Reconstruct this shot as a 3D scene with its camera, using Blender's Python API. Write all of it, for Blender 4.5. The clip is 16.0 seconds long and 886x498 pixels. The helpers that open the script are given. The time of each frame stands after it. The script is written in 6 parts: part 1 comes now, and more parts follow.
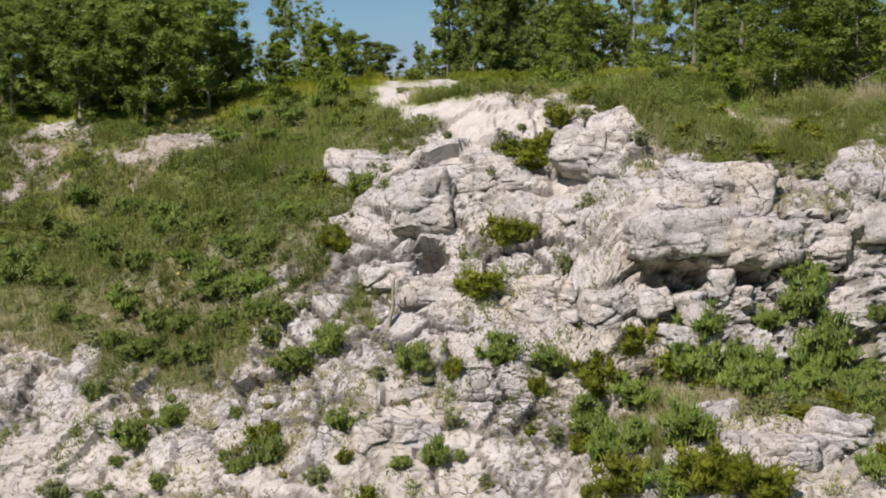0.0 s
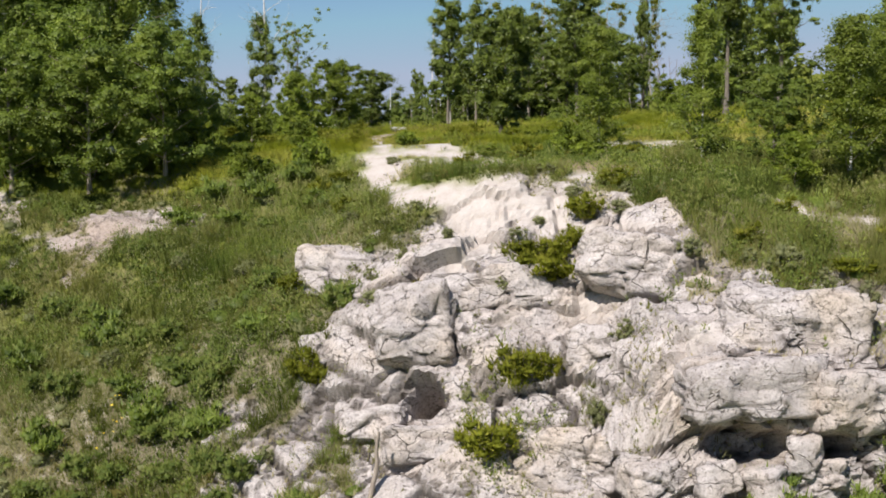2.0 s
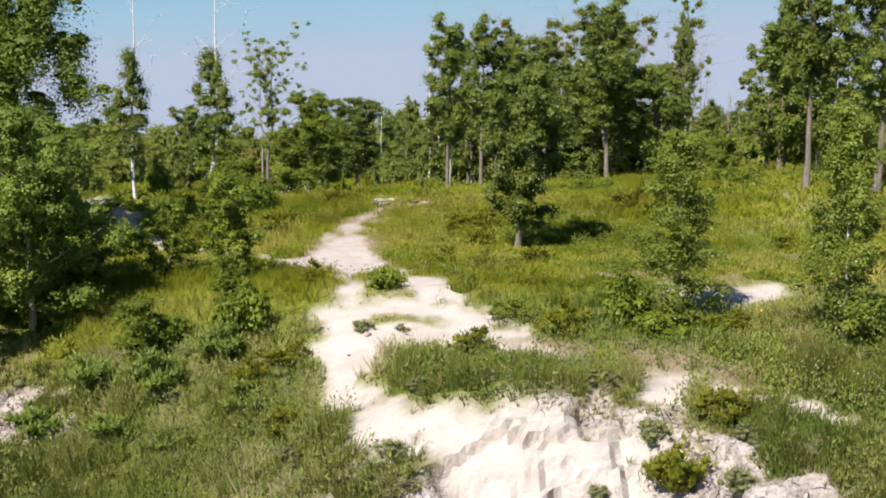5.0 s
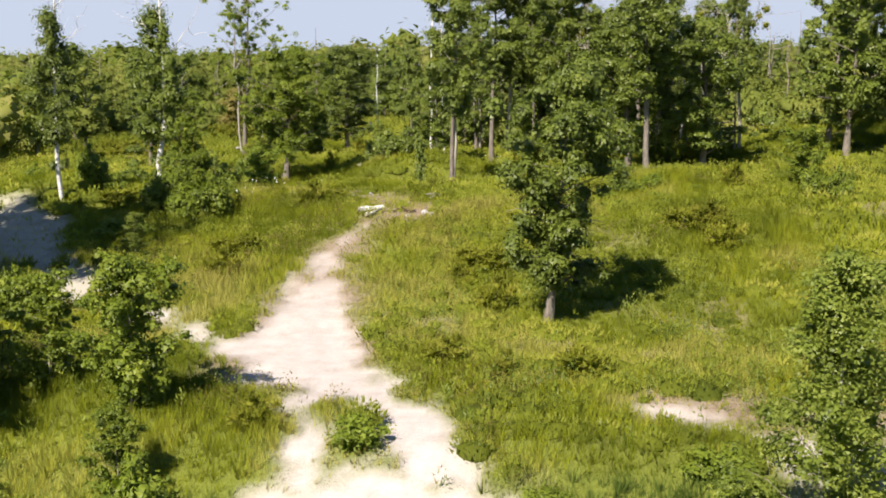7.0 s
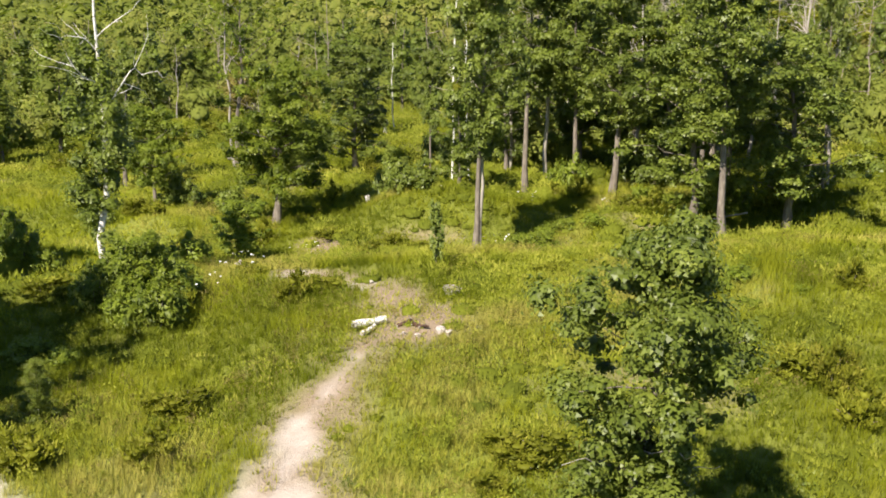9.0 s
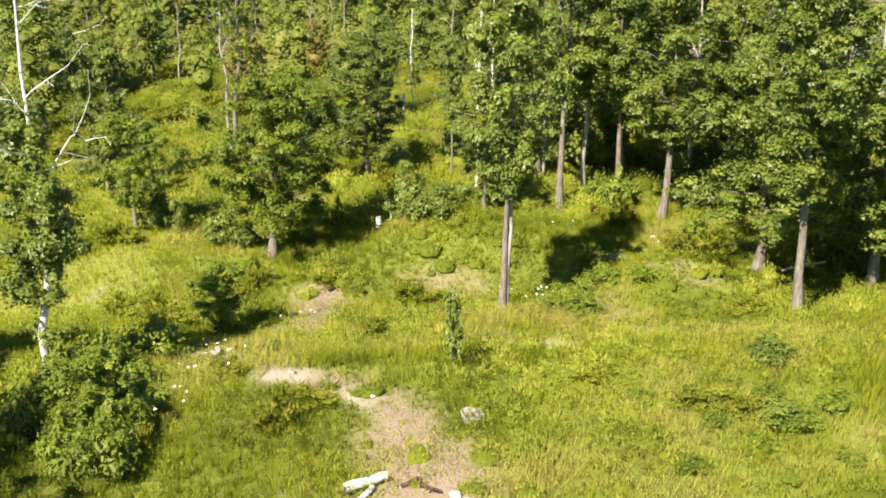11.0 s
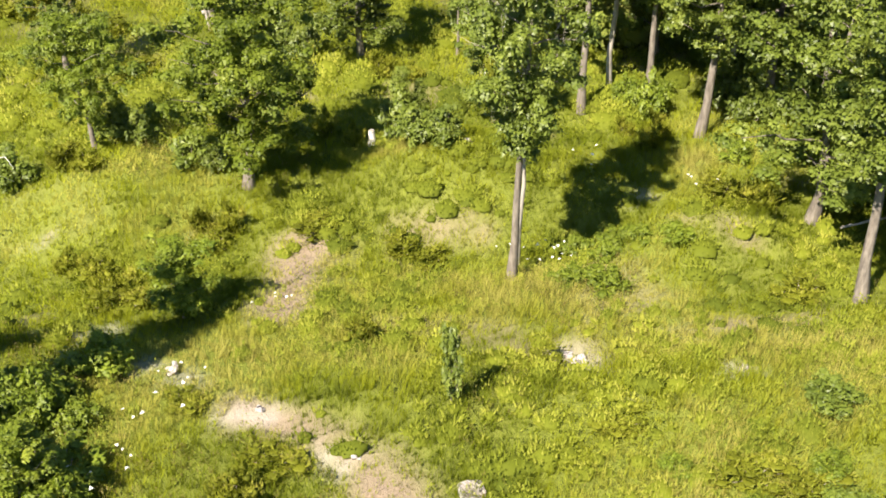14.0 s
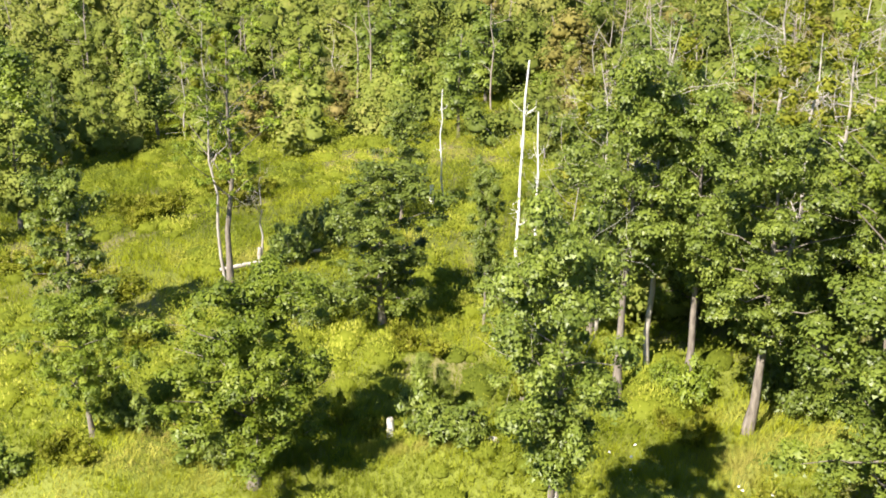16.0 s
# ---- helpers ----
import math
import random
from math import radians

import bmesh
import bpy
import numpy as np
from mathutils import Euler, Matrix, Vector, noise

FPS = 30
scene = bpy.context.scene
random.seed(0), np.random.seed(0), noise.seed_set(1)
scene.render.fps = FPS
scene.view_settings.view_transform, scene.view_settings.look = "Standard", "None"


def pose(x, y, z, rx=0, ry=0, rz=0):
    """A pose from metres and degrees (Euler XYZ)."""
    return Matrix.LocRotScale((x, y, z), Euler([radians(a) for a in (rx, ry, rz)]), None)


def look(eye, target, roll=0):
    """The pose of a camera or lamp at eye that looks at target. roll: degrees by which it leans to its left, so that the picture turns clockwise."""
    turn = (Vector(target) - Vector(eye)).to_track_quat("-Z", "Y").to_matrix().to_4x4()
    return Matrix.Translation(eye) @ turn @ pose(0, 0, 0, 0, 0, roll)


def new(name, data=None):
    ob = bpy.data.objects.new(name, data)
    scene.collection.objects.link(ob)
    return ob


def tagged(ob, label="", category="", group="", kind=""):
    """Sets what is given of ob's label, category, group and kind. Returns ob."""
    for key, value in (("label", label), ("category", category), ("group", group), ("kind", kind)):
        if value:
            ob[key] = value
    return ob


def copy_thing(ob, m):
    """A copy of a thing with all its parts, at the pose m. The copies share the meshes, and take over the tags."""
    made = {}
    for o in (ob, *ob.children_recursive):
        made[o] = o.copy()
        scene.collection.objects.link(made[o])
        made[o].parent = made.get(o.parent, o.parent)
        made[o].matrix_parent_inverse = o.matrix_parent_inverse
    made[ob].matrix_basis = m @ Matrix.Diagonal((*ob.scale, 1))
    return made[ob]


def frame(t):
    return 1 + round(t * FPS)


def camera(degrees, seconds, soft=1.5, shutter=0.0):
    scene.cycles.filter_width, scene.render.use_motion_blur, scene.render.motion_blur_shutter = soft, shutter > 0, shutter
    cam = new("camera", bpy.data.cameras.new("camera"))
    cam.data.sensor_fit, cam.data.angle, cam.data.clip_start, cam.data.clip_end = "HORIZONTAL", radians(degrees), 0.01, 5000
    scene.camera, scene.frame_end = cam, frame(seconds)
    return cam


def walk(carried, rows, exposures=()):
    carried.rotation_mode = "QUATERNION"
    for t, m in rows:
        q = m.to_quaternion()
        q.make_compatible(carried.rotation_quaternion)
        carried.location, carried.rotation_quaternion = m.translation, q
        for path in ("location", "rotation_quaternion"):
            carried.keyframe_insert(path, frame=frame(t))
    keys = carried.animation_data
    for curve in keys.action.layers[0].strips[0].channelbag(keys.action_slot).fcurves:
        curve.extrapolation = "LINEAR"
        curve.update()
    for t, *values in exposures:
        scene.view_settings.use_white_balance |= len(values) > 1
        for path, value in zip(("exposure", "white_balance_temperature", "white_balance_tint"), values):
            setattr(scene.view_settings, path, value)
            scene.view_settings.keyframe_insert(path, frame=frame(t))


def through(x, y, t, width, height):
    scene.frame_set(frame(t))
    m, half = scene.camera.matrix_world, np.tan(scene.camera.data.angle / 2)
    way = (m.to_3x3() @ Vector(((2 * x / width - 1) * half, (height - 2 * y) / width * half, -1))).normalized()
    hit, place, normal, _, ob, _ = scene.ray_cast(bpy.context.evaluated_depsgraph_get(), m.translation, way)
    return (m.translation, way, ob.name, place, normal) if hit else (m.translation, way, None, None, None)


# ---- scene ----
cam = camera(44.1, 16.0, soft=1.8)
METRES, EYE, TILT, LEAN, TURN = 75.0, 20.0, -4.5, 0.8, 0.0
ROWS = [
    (0.0, 0.0, 0.0, 0.0, -0.0, -0.0, -0.0),
    (0.5, 0.0002, 0.0277, 0.0138, 0.0, -0.03, -0.07),
    (1.0, 0.0004, 0.0567, 0.0278, 0.01, 0.02, -0.1),
    (1.5, 0.0005, 0.0873, 0.0418, 0.0, 0.04, -0.11),
    (2.0, 0.0005, 0.1191, 0.0559, -0.01, 0.08, -0.17),
    (2.5, 0.0007, 0.1514, 0.0701, -0.01, 0.1, -0.19),
    (3.0, 0.0011, 0.1846, 0.0845, -0.01, 0.12, -0.22),
    (3.5, 0.0013, 0.2185, 0.0989, -0.03, 0.14, -0.24),
    (4.0, 0.0017, 0.2537, 0.1135, -0.0, 0.16, -0.24),
    (6.5, 0.0016, 0.4459, 0.1852, 0.06, -4.75, -0.58),
    (7.0, 0.0016, 0.4871, 0.1999, 0.21, -5.83, -0.62),
    (7.5, 0.0015, 0.5282, 0.2149, 0.47, -6.78, -0.66),
    (8.0, 0.0014, 0.5679, 0.2299, 0.82, -7.49, -0.78),
    (8.5, 0.0014, 0.6066, 0.2445, 1.19, -8.25, -0.88),
    (9.0, 0.0012, 0.6418, 0.2595, 1.55, -8.99, -0.91),
    (9.5, 0.001, 0.6734, 0.2747, 2.0, -9.77, -0.95),
    (12.0, -0.0003, 0.7937, 0.3395, 3.36, -19.19, -1.03),
    (12.5, -0.0003, 0.8111, 0.348, 3.44, -22.56, -1.0),
    (13.0, -0.0003, 0.8272, 0.3566, 3.55, -25.43, -0.94),
    (13.5, -0.0004, 0.8428, 0.3661, 3.63, -26.56, -0.9),
    (14.0, -0.0008, 0.8575, 0.3749, 3.74, -26.44, -0.88),
    (14.5, -0.0015, 0.8717, 0.3829, 3.78, -24.22, -0.91),
    (15.0, -0.0016, 0.8857, 0.3901, 3.86, -21.63, -0.91),
    (15.5, -0.0025, 0.8993, 0.3976, 4.19, -19.09, -0.88),
    (16.0, -0.0033, 0.9129, 0.4035, 5.34, -16.41, -0.92),
]
EXPOSURES = [(0.0, 0.38, 6200, 13), (2.0, 0.54, 6270, 14), (4.0, 0.66, 6350, 15), (6.5, 0.98, 6600, 15), (9.0, 1.22, 6850, 13), (12.0, 1.67, 6900, 12), (14.0, 1.62, 6900, 12), (16.0, 1.78, 6650, 12)]
walk(cam, [(t, pose(0, 0, EYE, TILT, LEAN, TURN) @ pose(METRES * x, METRES * y, METRES * z, 90 + pitch, roll, yaw)) for t, x, y, z, yaw, pitch, roll in ROWS], EXPOSURES)

# ---- daylight: a high summer sun over the camera's left shoulder, and a clear sky ----
SUN_FROM = Vector((-0.52, -0.85, 1.12)).normalized()
world = bpy.data.worlds.new("sky")
scene.world = world
world.use_nodes = True
sky = world.node_tree.nodes.new("ShaderNodeTexSky")
sky.sky_type, sky.sun_disc = "NISHITA", False
sky.sun_elevation = math.asin(SUN_FROM.z)
sky.sun_rotation = math.atan2(SUN_FROM.x, SUN_FROM.y) % (2 * math.pi)
sky.air_density, sky.dust_density, sky.ozone_density = 0.9, 0.1, 5.0
background = world.node_tree.nodes["Background"]
background.inputs["Strength"].default_value = 0.07
# added cap on the sky colour: the band over the horizon is no brighter than pale blue
sky_cap = world.node_tree.nodes.new("ShaderNodeMix")
sky_cap.data_type, sky_cap.blend_type = "RGBA", "DARKEN"
sky_cap.inputs[0].default_value = 1.0
sky_cap.inputs[7].default_value = (4.1, 4.8, 5.9, 1)
world.node_tree.links.new(sky.outputs[0], sky_cap.inputs[6])
world.node_tree.links.new(sky_cap.outputs[2], background.inputs["Color"])
sun = bpy.data.lights.new("sun", "SUN")
sun.energy, sun.angle, sun.color = 4.9, radians(0.55), (1.0, 0.945, 0.86)
lamp = new("sun", sun)
lamp.matrix_world = look(SUN_FROM * 300, (0, 0, 0))

# ---- materials ----
class Nodes:
    """A short hand for node trees."""

    def __init__(self, name):
        self.material = bpy.data.materials.new(name)
        self.material.use_nodes = True
        self.tree = self.material.node_tree
        self.tree.nodes.clear()

    def node(self, kind, **inputs):
        n = self.tree.nodes.new("ShaderNode" + kind)
        for key, value in inputs.items():
            self.put(n.inputs[int(key[1:]) if key[0] == "i" and key[1:].isdigit() else key.replace("_", " ")], value)
        return n

    def put(self, socket, value):
        if isinstance(value, bpy.types.NodeSocket):
            self.tree.links.new(value, socket)
        else:
            socket.default_value = value

    def where(self):
        return self.node("NewGeometry").outputs["Position"]

    def noise(self, scale, detail=4.0, rough=0.55, vector=None):
        n = self.node("TexNoise", Scale=scale, Detail=detail, Roughness=rough)
        self.put(n.inputs["Vector"], vector or self.where())
        return n.outputs["Fac"]

    def attr(self, name):
        n = self.node("Attribute")
        n.attribute_name = name
        return n.outputs["Fac"]

    def ramp(self, fac, *stops):
        n = self.node("ValToRGB", Fac=fac)
        marks = n.color_ramp.elements
        while len(marks) < len(stops):
            marks.new(0.5)
        for mark, (at, colour) in zip(marks, stops):
            mark.position = at
            mark.color = (*colour, 1) if isinstance(colour, tuple) else (colour, colour, colour, 1)
        return n.outputs["Color"]

    def mix(self, fac, a, b, how="MIX"):
        n = self.tree.nodes.new("ShaderNodeMix")
        n.data_type, n.blend_type = "RGBA", how
        for socket, value in zip((n.inputs[0], n.inputs[6], n.inputs[7]), (fac, a, b)):
            self.put(socket, (*value, 1) if isinstance(value, tuple) and len(value) == 3 else value)
        return n.outputs[2]

    def math(self, how, a, b=0.0):
        n = self.tree.nodes.new("ShaderNodeMath")
        n.operation = how
        self.put(n.inputs[0], a), self.put(n.inputs[1], b)
        return n.outputs[0]

    def random(self):
        return self.node("ObjectInfo").outputs["Random"]

    def surface(self, colour, rough=0.9, gloss=0.2, height=None, depth=0.05, strength=0.6):
        n = self.node("BsdfPrincipled", Roughness=rough)
        self.put(n.inputs["Base Color"], (*colour, 1) if isinstance(colour, tuple) else colour)
        n.inputs["Specular IOR Level"].default_value = gloss
        if height is not None:
            b = self.node("Bump", Strength=strength, Distance=depth, Height=height)
            self.put(n.inputs["Normal"], b.outputs["Normal"])
        return n.outputs["BSDF"]

    def done(self, shader):
        self.put(self.node("OutputMaterial").inputs["Surface"], shader)
        return self.material


def leaf_material(name, dark, mid, light, through=0.35, rough=0.5, gloss=0.35, soft=0.0):
    """Thin leaves: their own tint, a tone for the whole plant, and light that passes through."""
    m = Nodes(name)
    colour = m.ramp(m.attr("tint"), (0.0, dark), (0.5, mid), (1.0, light))
    tone = m.math("ADD", m.math("MULTIPLY", m.random(), 0.3), 0.86)
    colour = m.mix(1.0, colour, m.node("CombineColor", Red=tone, Green=tone, Blue=tone).outputs[0], "MULTIPLY")
    front = m.surface(colour, rough, gloss)
    back = m.node("BsdfTranslucent", Color=m.mix(1.0, colour, (1.25, 1.4, 0.55), "MULTIPLY")).outputs[0]
    if soft:
        # blades curl and overlap, so a stand of them faces up more than each flat piece does
        up = m.node("VectorMath", i0=m.node("NewGeometry").outputs["Normal"], i1=(0, 0, soft))
        normal = m.node("VectorMath", i0=up.outputs[0])
        up.operation, normal.operation = "ADD", "NORMALIZE"
        m.put(front.node.inputs["Normal"], normal.outputs[0])
    return m.done(m.node("MixShader", Fac=through, i1=front, i2=back).outputs[0])


def bark_material(name, dark, light, scale=9.0, flat=0.25):
    m = Nodes(name)
    squash = m.node("Mapping", Vector=m.node("TexCoord").outputs["Object"], Scale=(1, 1, flat)).outputs[0]
    n = m.noise(scale, 6, 0.65, squash)
    return m.done(m.surface(m.ramp(n, (0.3, dark), (0.7, light)), 0.95, 0.1, n, 0.03))


def birch_material(name, white, dark):
    """Pale bark with dark bands and scars."""
    m = Nodes(name)
    spot = m.node("TexCoord").outputs["Object"]
    bands = m.noise(4.0, 3, 0.6, m.node("Mapping", Vector=spot, Scale=(2, 2, 5)).outputs[0])
    fine = m.noise(25.0, 4, 0.6, spot)
    colour = m.mix(m.ramp(bands, (0.57, 0.0), (0.64, 1.0)), m.mix(fine, white, tuple(c * 0.75 for c in white)), dark)
    return m.done(m.surface(colour, 0.8, 0.2, fine, 0.01))


def chalk(m, p, fine, coarse, broad):
    """Weathered chalk: a grey skin, warm cream where it has broken off, lichen, and joints darkened by dirt and painted
    shade.
    """
    grey = m.ramp(coarse, (0.25, (0.40, 0.355, 0.33)), (0.5, (0.54, 0.487, 0.455)), (0.75, (0.655, 0.6, 0.562)))
    grey = m.mix(m.ramp(broad, (0.48, 0.0), (0.7, 0.9)), grey, (0.60, 0.505, 0.41))
    rock = m.mix(m.ramp(fine, (0.33, 0.7), (0.52, 0.0)), grey, (0.24, 0.21, 0.175))
    rock = m.mix(m.ramp(m.noise(5.5, 7, 0.72, p), (0.37, 0.75), (0.44, 0.0)), rock, (0.15, 0.125, 0.10))
    streak = m.noise(2.2, 5, 0.7, m.node("Mapping", Vector=p, Scale=(1, 1, 3.2)).outputs[0])
    rock = m.mix(m.ramp(streak, (0.57, 0.0), (0.7, 0.42)), rock, (0.30, 0.27, 0.225))
    worn = m.attr("worn")
    rock = m.mix(m.math("MULTIPLY", worn, 0.75), rock, m.ramp(coarse, (0.3, (0.47, 0.405, 0.34)), (0.7, (0.62, 0.55, 0.475))))
    # joints and undercuts: dirt and crevice shade both put into the colour
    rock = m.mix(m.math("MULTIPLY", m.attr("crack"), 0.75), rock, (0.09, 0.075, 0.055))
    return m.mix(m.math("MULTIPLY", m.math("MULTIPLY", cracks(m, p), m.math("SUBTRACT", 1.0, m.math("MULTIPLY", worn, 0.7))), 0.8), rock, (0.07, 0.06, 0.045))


def cracks(m, p):
    """Thin cracks drawn dark, as dirt and crevice shade, mostly along the beds, broken up by a patchy mask."""
    warp = m.node("TexNoise", Scale=0.9, Detail=4.0)
    m.put(warp.inputs["Vector"], p)
    bent = m.node("VectorMath", i0=p, i1=warp.outputs["Color"])
    bent.operation = "ADD"
    out = None
    for scale, squash, width, low, high in ((0.8, 1.7, 0.016, 0.48, 0.6), (1.9, 1.6, 0.028, 0.56, 0.66), (5.2, 1.7, 0.07, 0.6, 0.68)):
        v = m.node("TexVoronoi", Scale=scale)
        v.feature = "DISTANCE_TO_EDGE"
        m.put(v.inputs["Vector"], m.node("Mapping", Vector=bent.outputs[0], Scale=(1, 1, squash)).outputs[0])
        line = m.math("MULTIPLY", m.ramp(v.outputs["Distance"], (0.0, 1.0), (width, 0.0)), m.ramp(m.noise(scale * 0.8, 3, 0.6, p), (low, 0.0), (high, 1.0)))
        out = line if out is None else m.math("MAXIMUM", out, line)
    return out


def ground_material():
    m = Nodes("chalk ground")
    p = m.where()
    fine, coarse, broad = m.noise(14, 8, 0.7, p), m.noise(1.6, 5, 0.6, p), m.noise(0.35, 3, 0.5, p)
    rock = chalk(m, p, fine, coarse, broad)
    # soil and thatch under the grass
    soil = m.ramp(fine, (0.25, (0.115, 0.13, 0.022)), (0.55, (0.185, 0.2, 0.045)), (0.8, (0.27, 0.25, 0.09)))
    dust = m.ramp(m.math("ADD", m.math("MULTIPLY", coarse, 0.6), m.math("MULTIPLY", fine, 0.4)), (0.3, (0.33, 0.28, 0.235)), (0.45, (0.42, 0.37, 0.325)), (0.6, (0.475, 0.43, 0.385)))
    dirt = m.ramp(fine, (0.3, (0.265, 0.185, 0.132)), (0.7, (0.365, 0.275, 0.212)))
    meadow = m.ramp(m.math("ADD", m.math("MULTIPLY", coarse, 0.5), m.math("MULTIPLY", m.noise(0.12, 4, 0.6, p), 0.5)), (0.4, (0.125, 0.16, 0.014)), (0.6, (0.21, 0.24, 0.03)))
    soil = m.mix(0.5, soil, meadow)
    # thin dry soil with chalk crumbs on the steep slope
    crumbs = m.ramp(m.math("ADD", m.math("MULTIPLY", fine, 0.5), m.math("MULTIPLY", coarse, 0.5)), (0.38, (0.13, 0.115, 0.06)), (0.52, (0.24, 0.205, 0.13)), (0.62, (0.46, 0.41, 0.34)))
    soil = m.mix(m.attr("slope"), soil, crumbs)
    # dark woodland floor past the meadow, with the trees' shade in its colour
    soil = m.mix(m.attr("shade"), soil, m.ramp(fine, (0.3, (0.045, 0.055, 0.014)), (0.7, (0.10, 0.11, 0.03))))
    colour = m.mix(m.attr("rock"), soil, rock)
    colour = m.mix(m.attr("dirt"), colour, dirt)
    colour = m.mix(m.attr("dust"), colour, dust)
    height = m.math("ADD", m.math("MULTIPLY", fine, 0.8), m.math("MULTIPLY", coarse, 0.8))
    height = m.math("SUBTRACT", height, m.math("MULTIPLY", m.math("MULTIPLY", cracks(m, p), m.math("MULTIPLY", m.attr("rock"), m.math("SUBTRACT", 1.0, m.attr("dust")))), 2.2))
    # trodden dust lies smooth
    height = m.math("MULTIPLY", height, m.math("SUBTRACT", 1.0, m.math("MULTIPLY", m.attr("dust"), 0.75)))
    return m.done(m.surface(colour, 0.95, 0.06, height, 0.13, 0.9))


def rock_material(name="chalk rock"):
    m = Nodes(name)
    p = m.where()
    fine, coarse, broad = m.noise(14, 8, 0.7, p), m.noise(1.6, 5, 0.6, p), m.noise(0.5, 3, 0.5, p)
    height = m.math("ADD", m.math("MULTIPLY", fine, 0.8), m.math("MULTIPLY", coarse, 0.8))
    height = m.math("SUBTRACT", height, m.math("MULTIPLY", cracks(m, p), 2.2))
    return m.done(m.surface(chalk(m, p, fine, coarse, broad), 0.95, 0.06, height, 0.13, 0.9))


GROUND, ROCK = ground_material(), rock_material()
GRASS = leaf_material("meadow grass", (0.138, 0.168, 0.011), (0.276, 0.3, 0.018), (0.44, 0.395, 0.10), 0.38, 0.8, 0.05, 4.5)
MOUND = leaf_material("low broom shoots", (0.09, 0.113, 0.012), (0.19, 0.216, 0.02), (0.325, 0.32, 0.05), 0.35, 0.7, 0.1, 0.9)
RIM_GRASS = leaf_material("rim grass", (0.08, 0.118, 0.02), (0.175, 0.213, 0.04), (0.40, 0.365, 0.16), 0.35, 0.8, 0.05, 1.6)
SLOPE_GRASS = leaf_material("slope grass", (0.07, 0.088, 0.016), (0.162, 0.162, 0.044), (0.42, 0.36, 0.23), 0.35, 0.8, 0.05, 0.8)
HERB = leaf_material("herb leaves", (0.075, 0.108, 0.02), (0.15, 0.185, 0.036), (0.31, 0.29, 0.10), 0.35, 0.6, 0.15, 0.9)
OAK_LEAF = leaf_material("oak leaves", (0.06, 0.084, 0.012), (0.121, 0.156, 0.022), (0.215, 0.248, 0.042), 0.3, 0.45, 0.3, 0.5)
BIRCH_LEAF = leaf_material("birch leaves", (0.09, 0.124, 0.017), (0.175, 0.217, 0.03), (0.32, 0.35, 0.07), 0.42, 0.45, 0.3, 0.5)
EDGE_LEAF = leaf_material("willow leaves", (0.07, 0.104, 0.016), (0.142, 0.187, 0.028), (0.265, 0.305, 0.055), 0.36, 0.5, 0.25, 0.6)
BUSH_LEAF = leaf_material("bush leaves", (0.072, 0.104, 0.01), (0.15, 0.193, 0.018), (0.26, 0.292, 0.036), 0.35, 0.5, 0.25, 0.6)
OLIVE_LEAF = leaf_material("broom twigs", (0.09, 0.10, 0.008), (0.165, 0.175, 0.014), (0.28, 0.26, 0.04), 0.3, 0.6, 0.15)
HEATH = leaf_material("heath twigs", (0.10, 0.085, 0.022), (0.17, 0.15, 0.035), (0.27, 0.21, 0.08), 0.25, 0.7, 0.1)
PALE_LEAF = leaf_material("wormwood leaves", (0.13, 0.14, 0.06), (0.22, 0.225, 0.10), (0.36, 0.32, 0.17), 0.25, 0.7, 0.1)
FAR_LEAF = leaf_material("far leaves", (0.09, 0.116, 0.02), (0.175, 0.2, 0.036), (0.26, 0.24, 0.07), 0.35, 0.6, 0.1, 0.8)
PETAL = leaf_material("flower heads", (0.7, 0.7, 0.62), (0.8, 0.8, 0.74), (0.85, 0.84, 0.75), 0.2)
YELLOW = leaf_material("yellow flower heads", (0.6, 0.42, 0.02), (0.75, 0.55, 0.03), (0.8, 0.65, 0.06), 0.2)
BARK = bark_material("grey bark", (0.09, 0.075, 0.06), (0.26, 0.225, 0.18))
TWIG = bark_material("dry twigs", (0.16, 0.13, 0.10), (0.36, 0.31, 0.25))
DEADWOOD = bark_material("bleached wood", (0.22, 0.195, 0.16), (0.43, 0.39, 0.335))
BIRCH = birch_material("birch bark", (0.74, 0.71, 0.66), (0.10, 0.09, 0.08))
CHAR = bark_material("charred wood", (0.02, 0.015, 0.012), (0.13, 0.075, 0.05))
# ---- the lie of the land, as plain functions of x and y in metres ----
def smooth(a, b, v):
    t = np.clip((np.asarray(v, float) - a) / (b - a), 0, 1)
    return t * t * (3 - 2 * t)


def lattice(i, j, k, seed):
    n = (i * 374761393 + j * 668265263 + k * 2147483647 + seed * 974711) & 0x7FFFFFFF
    n = ((n ^ (n >> 13)) * 1274126177) & 0x7FFFFFFF
    return ((n ^ (n >> 16)) & 0xFFFF) / 65535.0


def vnoise(x, y, z=0.0, seed=0):
    """Smooth value noise in 3D, 0 to 1."""
    x, y, z = np.broadcast_arrays(np.asarray(x, float), np.asarray(y, float), np.asarray(z, float))
    i, j, k = (np.floor(v).astype(np.int64) for v in (x, y, z))
    u, v, w = (a - b for a, b in ((x, i), (y, j), (z, k)))
    u, v, w = (a * a * (3 - 2 * a) for a in (u, v, w))
    total = 0.0
    for di in (0, 1):
        for dj in (0, 1):
            for dk in (0, 1):
                weight = (u if di else 1 - u) * (v if dj else 1 - v) * (w if dk else 1 - w)
                total = total + weight * lattice(i + di, j + dj, k + dk, seed)
    return total


def fbm(x, y, z=0.0, seed=0, octaves=4):
    total, size, span = 0.0, 0.5, 0.0
    for o in range(octaves):
        f = 2.03 ** o
        total = total + size * vnoise(np.asarray(x) * f, np.asarray(y) * f, np.asarray(z) * f, seed + o * 17)
        span, size = span + size, size / 2
    return total / span - 0.5


